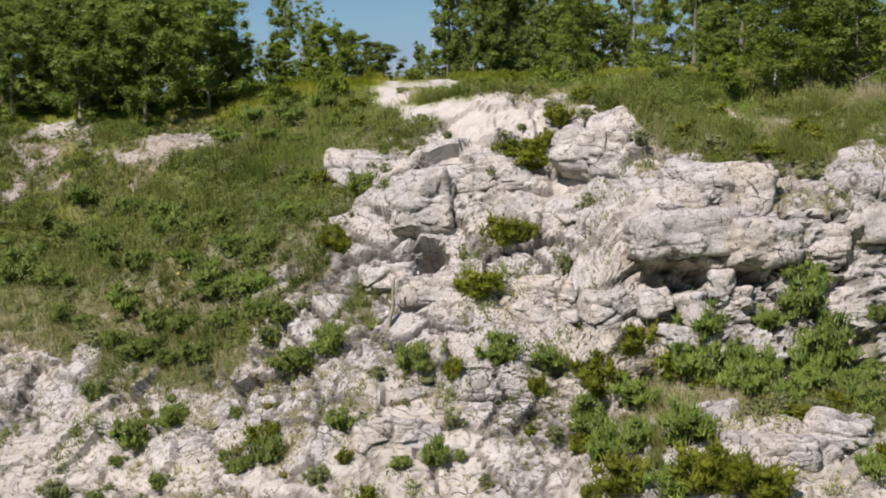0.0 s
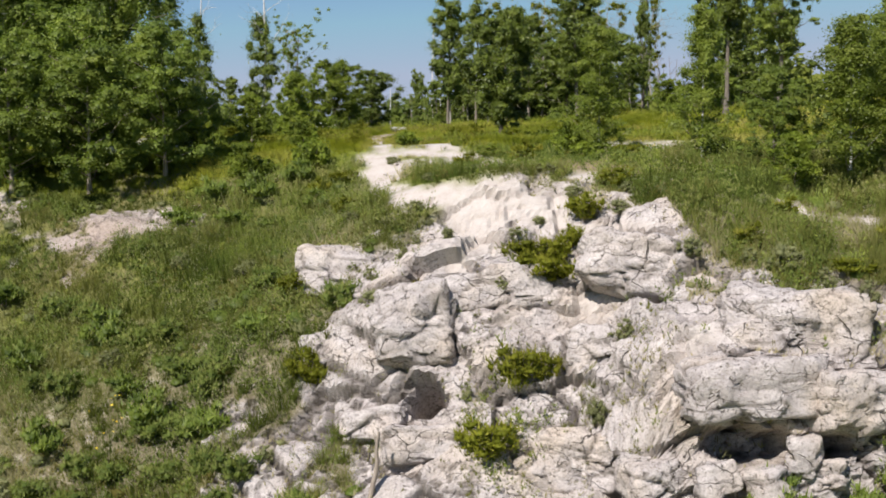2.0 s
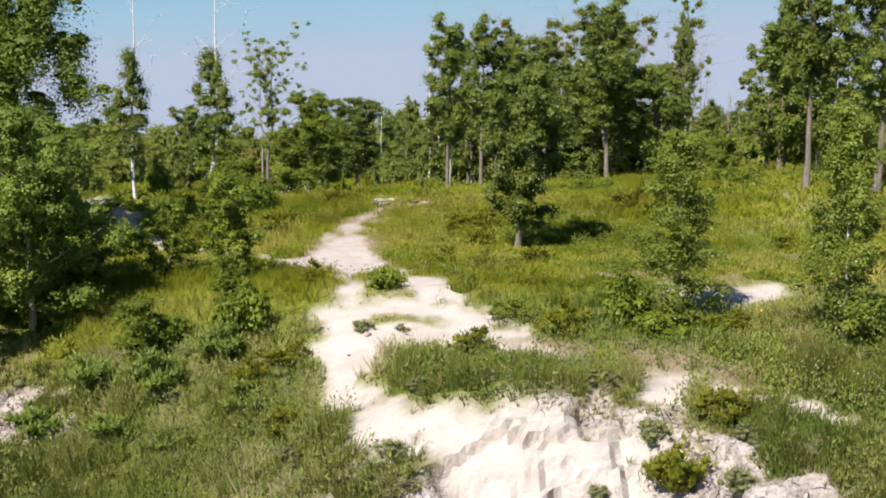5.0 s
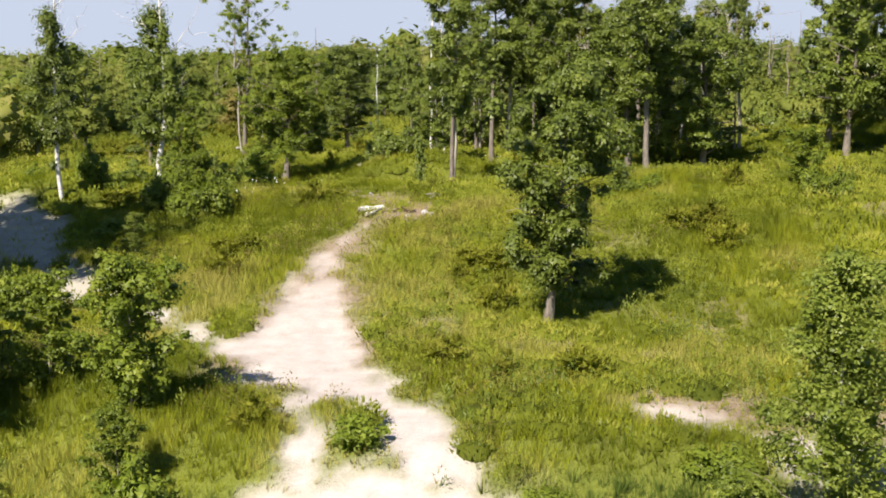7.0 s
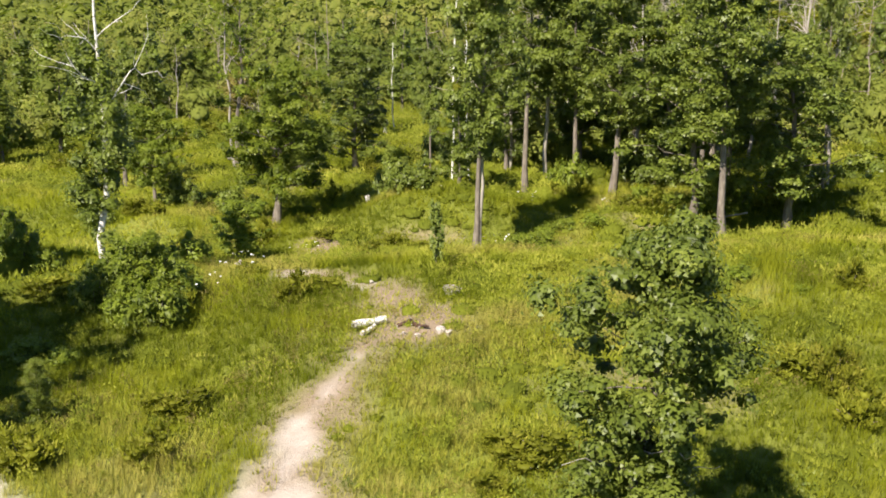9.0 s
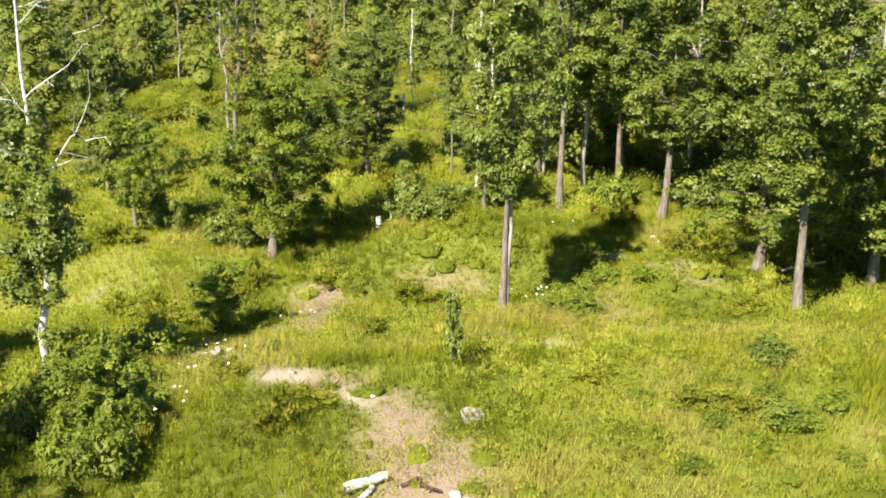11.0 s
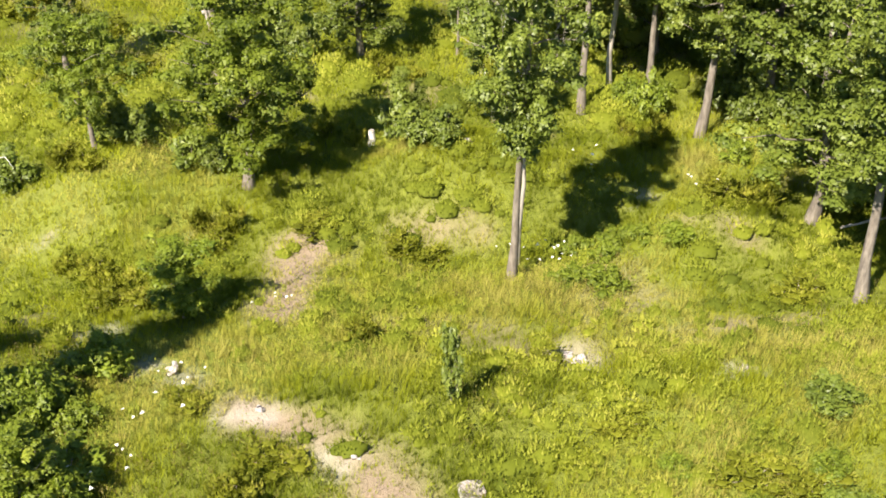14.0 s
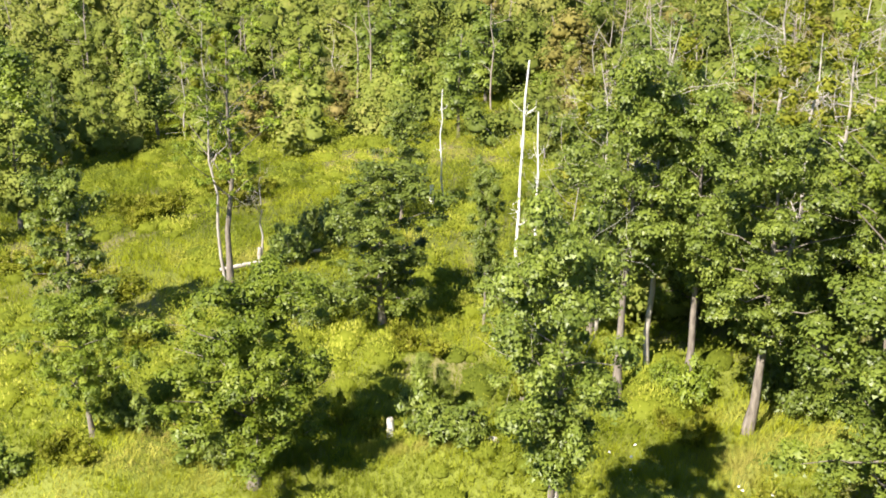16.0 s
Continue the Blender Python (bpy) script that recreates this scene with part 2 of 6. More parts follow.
def cells(x, y, z, seed=0):
    """Worley noise: distance to the border between cells, the nearest cell's own number, and a flat tilted facet for each cell."""
    x, y, z = np.broadcast_arrays(np.asarray(x, float), np.asarray(y, float), np.asarray(z, float))
    i, j, k = (np.floor(v).astype(np.int64) for v in (x, y, z))
    near = np.full(x.shape, 9.0)
    second = near.copy()
    own, facet = np.zeros(x.shape), np.zeros(x.shape)
    for di in (-1, 0, 1):
        for dj in (-1, 0, 1):
            for dk in (-1, 0, 1):
                a, b, c = i + di, j + dj, k + dk
                px, py, pz = (n + 0.1 + 0.8 * lattice(a, b, c, seed + s) for n, s in ((a, 1), (b, 2), (c, 3)))
                d = np.sqrt((px - x) ** 2 + (py - y) ** 2 + (pz - z) ** 2)
                closer = d < near
                second = np.where(closer, near, np.minimum(second, d))
                own = np.where(closer, lattice(a, b, c, seed + 9), own)
                tilt = [lattice(a, b, c, seed + s) - 0.5 for s in (11, 12, 13)]
                facet = np.where(closer, tilt[0] * (x - px) + tilt[1] * (y - py) + tilt[2] * (z - pz), facet)
                near = np.minimum(near, d)
    return second - near, own, facet


def bump(x, y, cx, cy, rx, ry=None, turn=0.0):
    """A round hill of height 1 with radii rx, ry, turned by so many degrees."""
    ry = ry or rx
    c, s = math.cos(radians(turn)), math.sin(radians(turn))
    u, v = (x - cx) * c + (y - cy) * s, (y - cy) * c - (x - cx) * s
    return np.exp(-(u / rx) ** 2 - (v / ry) ** 2)


def land(x, y):
    """Height of the ground without its small relief."""
    x, y = np.asarray(x, float), np.asarray(y, float)
    left = np.interp(y, [8, 20, 34, 45, 50, 54.5, 60], [0.3, 1.5, 5.5, 12.8, 17.3, 21.3, 23.2])
    middle = np.interp(y, [8, 18, 30, 36.5, 40, 43, 45.5, 50, 58], [0.3, 1.5, 6, 10.5, 13.6, 17.2, 20, 22.6, 24.4])
    right = np.interp(y, [8, 16, 27, 33, 37.0, 37.8, 38.6, 41.5, 47, 52, 58], [0.3, 1.5, 7, 11.3, 12.4, 15.0, 18.2, 19.9, 22.3, 23.4, 24.5])
    a, b = smooth(-13, -2, x), smooth(3, 8, x)
    cliff = left * (1 - a) + a * (middle * (1 - b) + right * b)
    cliff = cliff + 1.5 * bump(x, y, -11.5, 46.5, 4, 3) - 1.5 * bump(x, y, -4, 44.5, 2.2, 4) + 1.1 * bump(x, y, 1.8, 40, 2, 2.5) + 0.7 * bump(x, y, 0.5, 44.5, 2.5, 2)
    top = np.interp(y, [58, 67, 81, 87.5, 92, 96.5, 104, 113, 135, 200, 380, 700, 3000], [24.4, 24.5, 25.6, 25.9, 25.1, 24.1, 24.9, 25, 25.2, 23, 19, 14, 8])
    top = top + 0.055 * np.clip(x, 0, 30) * smooth(62, 85, y) * (1 - smooth(120, 200, y)) - 0.05 * np.clip(-x - 4, 0, 24) + 3.6 * bump(x, y, 22, 275, 75, 70)
    top = top + 1.4 * bump(x, y, -2, 102, 3.6, 2.6) + 1.1 * bump(x, y, 6.5, 97.5, 3.6, 2.0, 20) - 1.1 * bump(x, y, 2.4, 98.8, 1.6) + 0.5 * bump(x, y, -7, 97, 2.5)
    mix = smooth(56, 62, y)
    h = cliff * (1 - mix) + top * mix
    # the gully beside the path, the shoulders of the crest, and swells of the meadow
    h = h - 1.35 * bump(x, y, -4.9, 51.6, 2.6, 4.2) + 0.85 * bump(x, y, 2.4, 49.2, 2.6, 2.0) + 0.6 * bump(x, y, 9.2, 45.4, 2.2, 1.8) + 0.85 * bump(x, y, -12.4, 51.9, 2.2, 1.8)
    h = h - 0.55 * bump(x, y, 8.2, 56.2, 2.2, 1.8) + 0.9 * bump(x, y, -14.6, 100.8, 3.5, 3.0) - 0.75 * bump(x, y, -4.6, 104.4, 2.6, 2.2) - 0.5 * bump(x, y, 4.0, 106, 3.0, 2.5) - 0.5 * bump(x, y, 2.0, 90.4, 1.6, 1.4) + 0.6 * bump(x, y, 17, 102, 4.0, 5.0) + 1.2 * bump(x, y, -17.5, 87.5, 5.0, 3.6)
    return h + 0.5 * fbm(x / 6, y / 6, 0, 5, 3) * smooth(44, 56, y)


# ---- what covers the ground ----
def chain(x, y, *marks):
    """Distance field of a track: marks are (x, y, half width); below 0 inside."""
    best = np.full(np.broadcast(x, y).shape, 99.0)
    for (ax, ay, ar), (bx, by, br) in zip(marks, marks[1:] or marks):
        dx, dy = bx - ax, by - ay
        t = np.clip(((x - ax) * dx + (y - ay) * dy) / max(dx * dx + dy * dy, 1e-6), 0, 1)
        best = np.minimum(best, np.hypot(x - ax - t * dx, y - ay - t * dy) - (ar + t * (br - ar)))
    return best


def dusty(x, y):
    """Where trodden white chalk lies bare, 0 to 1."""
    d = chain(x, y, (0.6, 45.2, 0.35), (0.9, 46.4, 0.8), (1.4, 47.4, 1.2), (1.5, 48.1, 1.4))
    d = np.minimum(d, chain(x, y, (-1.3, 49.8, 0.55), (1.3, 48.7, 0.7), (3.6, 48.0, 0.65), (4.8, 48.8, 0.35)))
    d = np.minimum(d, chain(x, y, (-1.3, 50.2, 0.6), (-2.2, 52.0, 0.6), (-2.5, 53.6, 0.7), (-2.55, 54.8, 0.85)))
    d = np.minimum(d, chain(x, y, (-2.5, 54.9, 0.95), (-0.9, 55.0, 0.8), (0.6, 54.4, 0.85), (1.7, 53.7, 0.45), (3.0, 53.3, 0.25)))
    d = np.minimum(d, chain(x, y, (-2.6, 56.2, 1.0), (-1.2, 56.9, 0.7), (0.2, 56.4, 0.85), (0.9, 55.6, 0.8), (1.7, 54.5, 0.6)))
    d = np.minimum(d, chain(x, y, (-2.5, 57.0, 0.55), (-2.55, 58.6, 0.35), (-2.75, 60.6, 0.35), (-2.6, 62.0, 0.7)))
    d = np.minimum(d, chain(x, y, (-0.1, 57.0, 0.6), (-0.4, 58.4, 0.6), (-0.8, 60.2, 0.5), (-1.6, 61.8, 0.7)))
    d = np.minimum(d, chain(x, y, (-2.0, 62.4, 0.95), (-3.5, 63.6, 1.5), (-3.75, 66.0, 1.7), (-3.75, 68.8, 0.9), (-3.95, 72.2, 0.52), (-4.0, 74.6, 0.36), (-3.5, 76.6, 0.2), (-3.15, 78.6, 0.0)))
    d = np.minimum(d, chain(x, y, (-4.4, 64.6, 0.9), (-5.6, 65.6, 0.45), (-8.0, 68.6, 0.42), (-10.5, 71.0, 0.62), (-13.0, 74.6, 0.8), (-15.6, 78.2, 1.3), (-17.4, 81.4, 2.0), (-19.5, 83.5, 1.8), (-27, 90, 2.0)))
    d = np.minimum(d, chain(x, y, (5.5, 51.0, 0.3), (5.3, 49.6, 0.5)))
    d = np.minimum(d, chain(x, y, (6.6, 49.9, 0.25), (8.0, 49.5, 0.35), (9.2, 47.5, 0.38), (10.2, 46.2, 0.32), (14, 45.0, 0.22)))
    d = np.minimum(d, 0.1 + chain(x, y, (4.7, 60.3, 0.3), (6.0, 58.8, 0.5), (7.6, 57.6, 0.55), (9.6, 57.6, 0.5), (11.5, 57.6, 0.4)))
    d = np.minimum(d, chain(x, y, (7.4, 56.0, 0.4), (8.4, 56.2, 0.4)))
    d = np.minimum(d, 0.1 + chain(x, y, (2.6, 48.2, 0.5), (4.4, 47.2, 0.4), (5.7, 46.0, 0.55), (6.8, 44.8, 0.45), (7.5, 43.4, 0.3)))
    d = np.minimum(d, 0.15 + chain(x, y, (5.2, 46.0, 0.3), (4.7, 43.6, 0.4), (4.2, 41.6, 0.35)))
    for cx, cy, r in ((-15.6, 98.0, 0.12), (-11.9, 90.9, 0.75), (-11.0, 91.2, 0.5), (-9.2, 89.0, 0.35), (-8.0, 88.5, 0.45), (-6.2, 87.0, 0.3), (-5.6, 86.9, 0.25), (-3.9, 85.4, 0.3), (-2.9, 85.6, 0.22), (2.1, 91, 0.4), (2.5, 90.2, 0.45), (6.4, 89.4, 0.22), (1.0, 59.2, 0.12), (4.9, 100.5, 0.4)):
        d = np.minimum(d, np.hypot(x - cx, (y - cy) * 1.2) - 1.25 * r)
    d = d + 1.7 * fbm(x * 1.2, y * 1.2, 0, 31, 6)
    return (1 - smooth(-0.45, 0.5, d)) * (1 - 0.3 * smooth(66, 76, y)) * (1 - 0.35 * smooth(83, 87, y))


def dirty(x, y):
    """Brown trodden earth: the trail to the fireplace and the ground round it."""
    d = chain(x, y, (-3.6, 64.0, 2.0), (-3.8, 67.5, 1.7), (-3.9, 72.5, 1.0), (-3.5, 76, 0.6), (-2.9, 79.4, 0.35), (-1.2, 81.2, 1.2), (-1.9, 83.4, 1.0), (-3.2, 85.4, 0.5), (-6, 87.2, 0.3))
    d = np.minimum(d, chain(x, y, (-6.4, 92.5, 0.6), (-6.4, 97, 1.0)))
    d = np.minimum(d, np.minimum(chain(x, y, (-15.6, 98.1, -0.3)), chain(x, y, (-2.2, 98.6, 0.5), (-1.2, 98.7, 0.4))))
    d = np.minimum(d, chain(x, y, (6.0, 97.6, -0.1), (8.2, 97.0, 0.1)))
    d = np.minimum(d, chain(x, y, (8.6, 92.4, 0.2), (5.5, 91.4, 0.0)))
    d = np.minimum(d, chain(x, y, (5, 60.4, 0.6), (9, 59.2, 1.0)))
    d = np.minimum(d, chain(x, y, (2.6, 53.6, 0.7), (5.4, 52.2, 0.7), (7.4, 50.8, 0.6)))
    d = d + 1.6 * fbm(x * 0.9, y * 0.9, 0, 77, 4)
    thin = smooth(0.1, 0.24, fbm(x / 3.4, y / 3.4, 0, 79, 4)) * smooth(50, 56, y) * (1 - bump(x, y, -16.2, 99.3, 3.4, 3.4))
    banks = 0.6 * np.clip(bump(x, y, -13.2, 53.2, 3.4, 2.6) + bump(x, y, -20.3, 53.0, 3.2, 3.0), 0, 1) * smooth(-0.15, 0.15, fbm(x, y, 0, 78, 4))
    return np.maximum(np.maximum(0.85 * (1 - smooth(-0.7, 0.9, d)), 0.36 * thin), banks)


def rocky(x, y):
    """Bare weathered rock, 0 to 1, on the cliff and its foot."""
    x, y = x + 3.2 * fbm(x / 2.2, y / 2.2, 0, 45, 5), y + 2.6 * fbm(x / 2.2, y / 2.2, 0, 46, 5)
    edge = 49.6 - 7.9 * smooth(5.8, 8.8, x) - 1.2 * smooth(10, 14, x) + 3.0 * smooth(14.3, 15.3, x) - 3.0 * smooth(-4.0, -8, x)
    d = np.clip((edge - y) * 0.7, -4, 3.0)
    d = d - 4.2 * bump(x, y, -10.5, 47.2, 6.0, 3.6) - 2.6 * bump(x, y, -5, 45.3, 2.2, 3.0) - 1.5 * bump(x, y, -17, 48.5, 3.5, 2.5)
    d = d - 3.5 * bump(x, y, 8.6, 35.4, 4.2, 2.0) - 3.2 * bump(x, y, 14, 35.0, 4.5, 2.6) - 2.6 * bump(x, y, -2.6, 40.4, 2.0, 1.7) - 3.0 * bump(x, y, -9.5, 42.0, 4.5, 1.7) - 1.6 * bump(x, y, -9.5, 39.8, 2.0, 1.2) - 1.4 * bump(x, y, 6.0, 34.5, 2.2, 1.6)
    d = d + (0.9 + 1.7 * fbm(x / 1.2, y / 0.9, 0, 48, 4)) * (7.0 * bump(x, y, -13.0, 53.8, 3.6, 3.2) + 6.8 * bump(x, y, -20.5, 54.6, 3.2, 3.6)) + 3.4 * bump(x, y, -9.4, 51.6, 1.1, 0.8) + 1.3 * bump(x, y, -4.3, 49.0, 1.6, 1.3)
    d = d + 2.6 * bump(x, y, -11.2, 45.6, 0.9, 0.6) + 1.6 * bump(x, y, 9.0, 36.0, 0.6, 0.6) + 0.9 * bump(x, y, -4.8, 43.4, 0.7)
    d = np.minimum(d, 1.7) + 4.2 * fbm(x * 0.75, y * 0.75, 0, 41, 5)
    return smooth(-0.15, 0.35, d) * (1 - smooth(57.5, 59.5, y)) * smooth(17, 21, y + 20 * fbm(x / 5, y / 5, 0, 49, 5)) * (1 - smooth(24, 26, np.abs(x) + 14 * fbm(x / 5, y / 5, 0, 50, 5)))


def hollow(x, z, cx, cz, rx, rz):
    """The mouth of a small cave in the face: 1 inside, 0 outside, with a rough rim."""
    d = np.hypot((x - cx) / rx, (z - cz) / rz) + 0.5 * fbm(x * 2.1, z * 2.1, 0, 63, 3)
    return 1 - smooth(0.75, 1.05, d)


def relief(x, y, z, rock):
    """How far the rock stands out from the plain slope (blocks, beds, joints, caves), and where its joints lie."""
    wx, wz = x + 0.8 * fbm(x / 1.5, y / 1.5, z / 1.5, 3, 3), z + 0.8 * fbm(x / 3, y / 3, z / 3, 8, 3)
    big = 1.2 * fbm(x / 3.2, y / 3.2, z / 2.6, 12, 2)
    joint, block, plane = cells(wx * 0.5, y * 0.3, wz * 0.85, 21)
    crack, small, chip = cells(wx * 1.3, y * 0.9, wz * 2.4, 22)
    bed = wz * 1.9 + 0.35 * fbm(x * 1.4, y * 1.4, z * 1.4, 71, 3)
    layer = np.floor(bed)
    part = bed - layer
    force = vnoise(x * 0.35, layer * 3.7, 0, 5)
    ledge = (part - 0.5) * (1 - smooth(0.8, 1.0, part)) * 0.55 * force
    open_joint = (1 - smooth(0.02, 0.11, joint)) * smooth(0.3, 0.6, vnoise(x * 0.5, y * 0.5, z * 0.5, 33))
    open_crack = (1 - smooth(0.02, 0.13, crack)) * smooth(0.4, 0.7, vnoise(x * 0.7, y * 0.7, z * 0.7, 35))
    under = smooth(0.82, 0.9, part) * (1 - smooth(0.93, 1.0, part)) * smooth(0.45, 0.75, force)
    d = big + 0.45 * (block - 0.5) + 0.8 * plane - 0.36 * open_joint + 0.08 * (small - 0.5) + 0.2 * chip - 0.16 * open_crack + 0.4 * ledge - 0.2 * under + 0.2 * fbm(x * 2.4, y * 2.4, z * 3.2, 2, 5)
    caves = hollow(x, z, -0.6, 16.5, 0.65, 0.55) * 2.4 + hollow(x, z, 8.1, 15.9, 1.2, 0.5) * 1.7 + hollow(x, z, 10.2, 15.8, 0.9, 0.5) * 1.5 + hollow(x, z, 4.7, 14.6, 0.55, 0.6) * 1.3
    caves = caves + hollow(x, z, 6.2, 19.6, 0.7, 0.45) * 1.0 + hollow(x, z, 0.1, 13.7, 0.6, 0.2) * 0.8 + hollow(x, z, 13.2, 16.2, 1.0, 0.25) * 1.0
    crest = (1 - 0.6 * smooth(45, 50, y)) * (1 - 0.45 * smooth(42, 39, y) * smooth(-0.12, 0.1, fbm(x / 2.5, y / 2.5, 0, 47, 3)))
    out = rock * d * smooth(20, 30, y) * crest - caves * smooth(0.2, 0.6, rock)
    # undercuts go into the same mask, so shade below the beds is painted too
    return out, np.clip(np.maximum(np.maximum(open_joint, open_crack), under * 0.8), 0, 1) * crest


def steps(*marks):
    """Grid lines: marks are (from, to, step)."""
    out = []
    for a, b, s in marks:
        out.append(np.arange(a, b - 1e-6, s))
    return np.concatenate(out + [np.array([marks[-1][1]])])


def shaped(name, verts, faces, material, values=None):
    """A mesh object from arrays of corners and of faces with equal numbers of corners."""
    verts, faces = np.asarray(verts, np.float32), np.asarray(faces, np.int32)
    me = bpy.data.meshes.new(name)
    n, k = faces.shape
    me.vertices.add(len(verts)), me.loops.add(n * k), me.polygons.add(n)
    me.vertices.foreach_set("co", verts.ravel())
    me.loops.foreach_set("vertex_index", faces.ravel())
    me.polygons.foreach_set("loop_start", np.arange(0, n * k, k, dtype=np.int32))
    me.update(calc_edges=True)
    for key, value in (values or {}).items():
        me.attributes.new(key, "FLOAT", "POINT").data.foreach_set("value", np.asarray(value, np.float32))
    me.materials.append(material)
    return new(name, me)


def soften(ob):
    ob.data.polygons.foreach_set("use_smooth", np.ones(len(ob.data.polygons), bool))
    return ob


def sheet(nx, ny):
    """Faces of a grid of nx by ny corners."""
    i, j = np.meshgrid(np.arange(nx - 1), np.arange(ny - 1))
    a = (j * nx + i).ravel()
    return np.stack([a, a + 1, a + 1 + nx, a + nx], 1)


def ground_point(x, y):
    """The finished surface above (x, y), and its height."""
    x, y = np.asarray(x, float), np.asarray(y, float)
    z = land(x, y)
    e = 0.15
    nx, ny = -(land(x + e, y) - land(x - e, y)) / (2 * e), -(land(x, y + e) - land(x, y - e)) / (2 * e)
    size = np.sqrt(nx * nx + ny * ny + 1)
    rock = rocky(x, y)
    out, seams = relief(x, y, z, rock)
    d = out + 0.12 * fbm(x * 1.1, y * 1.1, 0, 91, 4) * (1 - rock)
    d = d - 0.06 * dusty(x, y)
    return x + d * nx / size, y + d * ny / size, z + d / size, rock, seams


def build_ground():
    far = 1.28 ** np.arange(1, 20)
    xs = steps((-60, -22, 1.0), (-22, -15, 0.2), (-15, 14, 0.155), (14, 20, 0.25), (20, 60, 1.0))
    xs = np.concatenate([(-60 - 20 * far)[::-1], xs, 60 + 20 * far])
    ys = steps((-40, 8, 4.0), (8, 28, 0.8), (28, 35.5, 0.15), (35.5, 36.9, 0.09), (36.9, 38.8, 0.03), (38.8, 46, 0.08), (46, 58, 0.13), (58, 112, 0.45), (112, 220, 2.0))
    ys = np.concatenate([(-40 - 20 * far)[::-1], ys, 220 + 25 * far])
    gx, gy = (a.ravel() for a in np.meshgrid(xs, ys))
    px, py, pz, rock, seams = ground_point(gx, gy)
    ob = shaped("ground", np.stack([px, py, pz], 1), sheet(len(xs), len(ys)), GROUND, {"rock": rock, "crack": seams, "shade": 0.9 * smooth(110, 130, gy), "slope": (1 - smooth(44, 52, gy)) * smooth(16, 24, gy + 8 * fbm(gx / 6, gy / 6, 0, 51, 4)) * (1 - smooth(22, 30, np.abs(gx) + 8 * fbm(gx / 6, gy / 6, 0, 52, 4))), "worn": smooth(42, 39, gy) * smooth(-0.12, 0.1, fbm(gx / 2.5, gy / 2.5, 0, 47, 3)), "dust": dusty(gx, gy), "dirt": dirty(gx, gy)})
    soften(ob)
    corner = rock.reshape(len(ys), len(xs))[:-1, :-1].ravel()
    ob.data.polygons.foreach_set("use_smooth", corner < 0.5)
    return tagged(ob, "chalk cliff and grassy hilltop with trodden white paths", "ground", kind="structure")


ground = build_ground()


# ---- boulders and blocks of chalk that stand out of the cliff ----
def block_mesh(seed, n, size, boxy=6.0):
    """A rounded box cut by beds and joints; size: half lengths in metres."""
    a = np.linspace(-1, 1, n)
    u, v = (w.ravel() for w in np.meshgrid(a, a))
    one = np.ones_like(u)
    sides = [np.stack(s, 1) for s in ((u, v, one), (v, u, -one), (one, u, v), (-one, v, u), (v, one, u), (u, -one, v))]
    p = np.concatenate(sides)
    faces = np.concatenate([sheet(n, n) + k * n * n for k in range(6)])
    r = (np.abs(p) ** boxy).sum(1) ** (1 / boxy)
    p = p / r[:, None] * np.array(size)
    way = unit_rows(p / np.array(size) ** 1.5)
    q = p + seed * 7.31
    big = fbm(q[:, 0] / 1.6, q[:, 1] / 1.6, q[:, 2] / 1.2, seed, 3)
    joint, own, plane = cells(q[:, 0] * 0.9, q[:, 1] * 0.9, q[:, 2] * 1.5, seed + 3)
    bed = q[:, 2] * 3.4 + 1.2 * fbm(q[:, 0] / 2, q[:, 1] / 2, 0, seed + 5, 2)
    part = bed - np.floor(bed)
    under = smooth(0.78, 0.88, part) * (1 - smooth(0.93, 1.0, part)) * smooth(0.5, 0.75, vnoise(q[:, 0] * 0.6, np.floor(bed) * 3.1, 0, seed))
    gap = (1 - smooth(0.02, 0.1, joint)) * smooth(0.5, 0.75, vnoise(q[:, 0] * 0.8, q[:, 1] * 0.8, q[:, 2] * 0.8, seed + 7))
    least = min(size)
    d = least * (0.7 * big + 0.2 * (own - 0.5)) + 0.34 * plane - 0.06 * under - 0.16 * gap + 0.22 * fbm(q[:, 0] * 2.4, q[:, 1] * 2.4, q[:, 2] * 3.4, seed + 9, 5)
    return p + way * d[:, None], faces, np.clip(np.maximum(under * 0.8, gap), 0, 1)


def unit_rows(v):
    return v / (np.linalg.norm(v, axis=1)[:, None] + 1e-9)


def boulder(name, label, seed, at, size, turn=0, tilt=0, roll=0, n=22, group=""):
    verts, faces, seams = block_mesh(seed, n, size)
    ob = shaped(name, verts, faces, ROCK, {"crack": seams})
    ob.matrix_basis = pose(*at, tilt, roll, turn)
    bm = bmesh.new()
    bm.from_mesh(ob.data)
    bmesh.ops.remove_doubles(bm, verts=bm.verts, dist=0.004)
    bm.to_mesh(ob.data)
    bm.free()
    return tagged(ob, label, "rock", group)


GREY = "weathered grey chalk outcrop bedded into the cliff face"
CREST = "outcrops of the cliff"
boulder("rock_outcrop", "grey chalk buttress with a cave below it", 1, (-1.0, 44.2, 18.3), (1.25, 1.2, 1.25), 10, -20, 0, 29, CREST)
boulder("rock_outcrop", "pale rounded chalk outcrop at the cliff's crest", 2, (-3.5, 48.5, 19.35), (1.7, 1.5, 0.95), -12, -14, 8, 29, CREST)
boulder("rock_outcrop", GREY, 3, (1.5, 45.3, 19.1), (2.0, 1.1, 0.7), 6, -22, -4, 29, CREST)
boulder("rock_outcrop", "smooth pale chalk hump below the grass edge", 4, (6.4, 44.3, 19.9), (1.9, 1.6, 1.05), -20, -22, 8, 29, CREST)
boulder("rock_outcrop", GREY, 5, (9.9, 40.1, 18.8), (2.0, 1.2, 1.0), -6, -8, 2, 29, CREST)
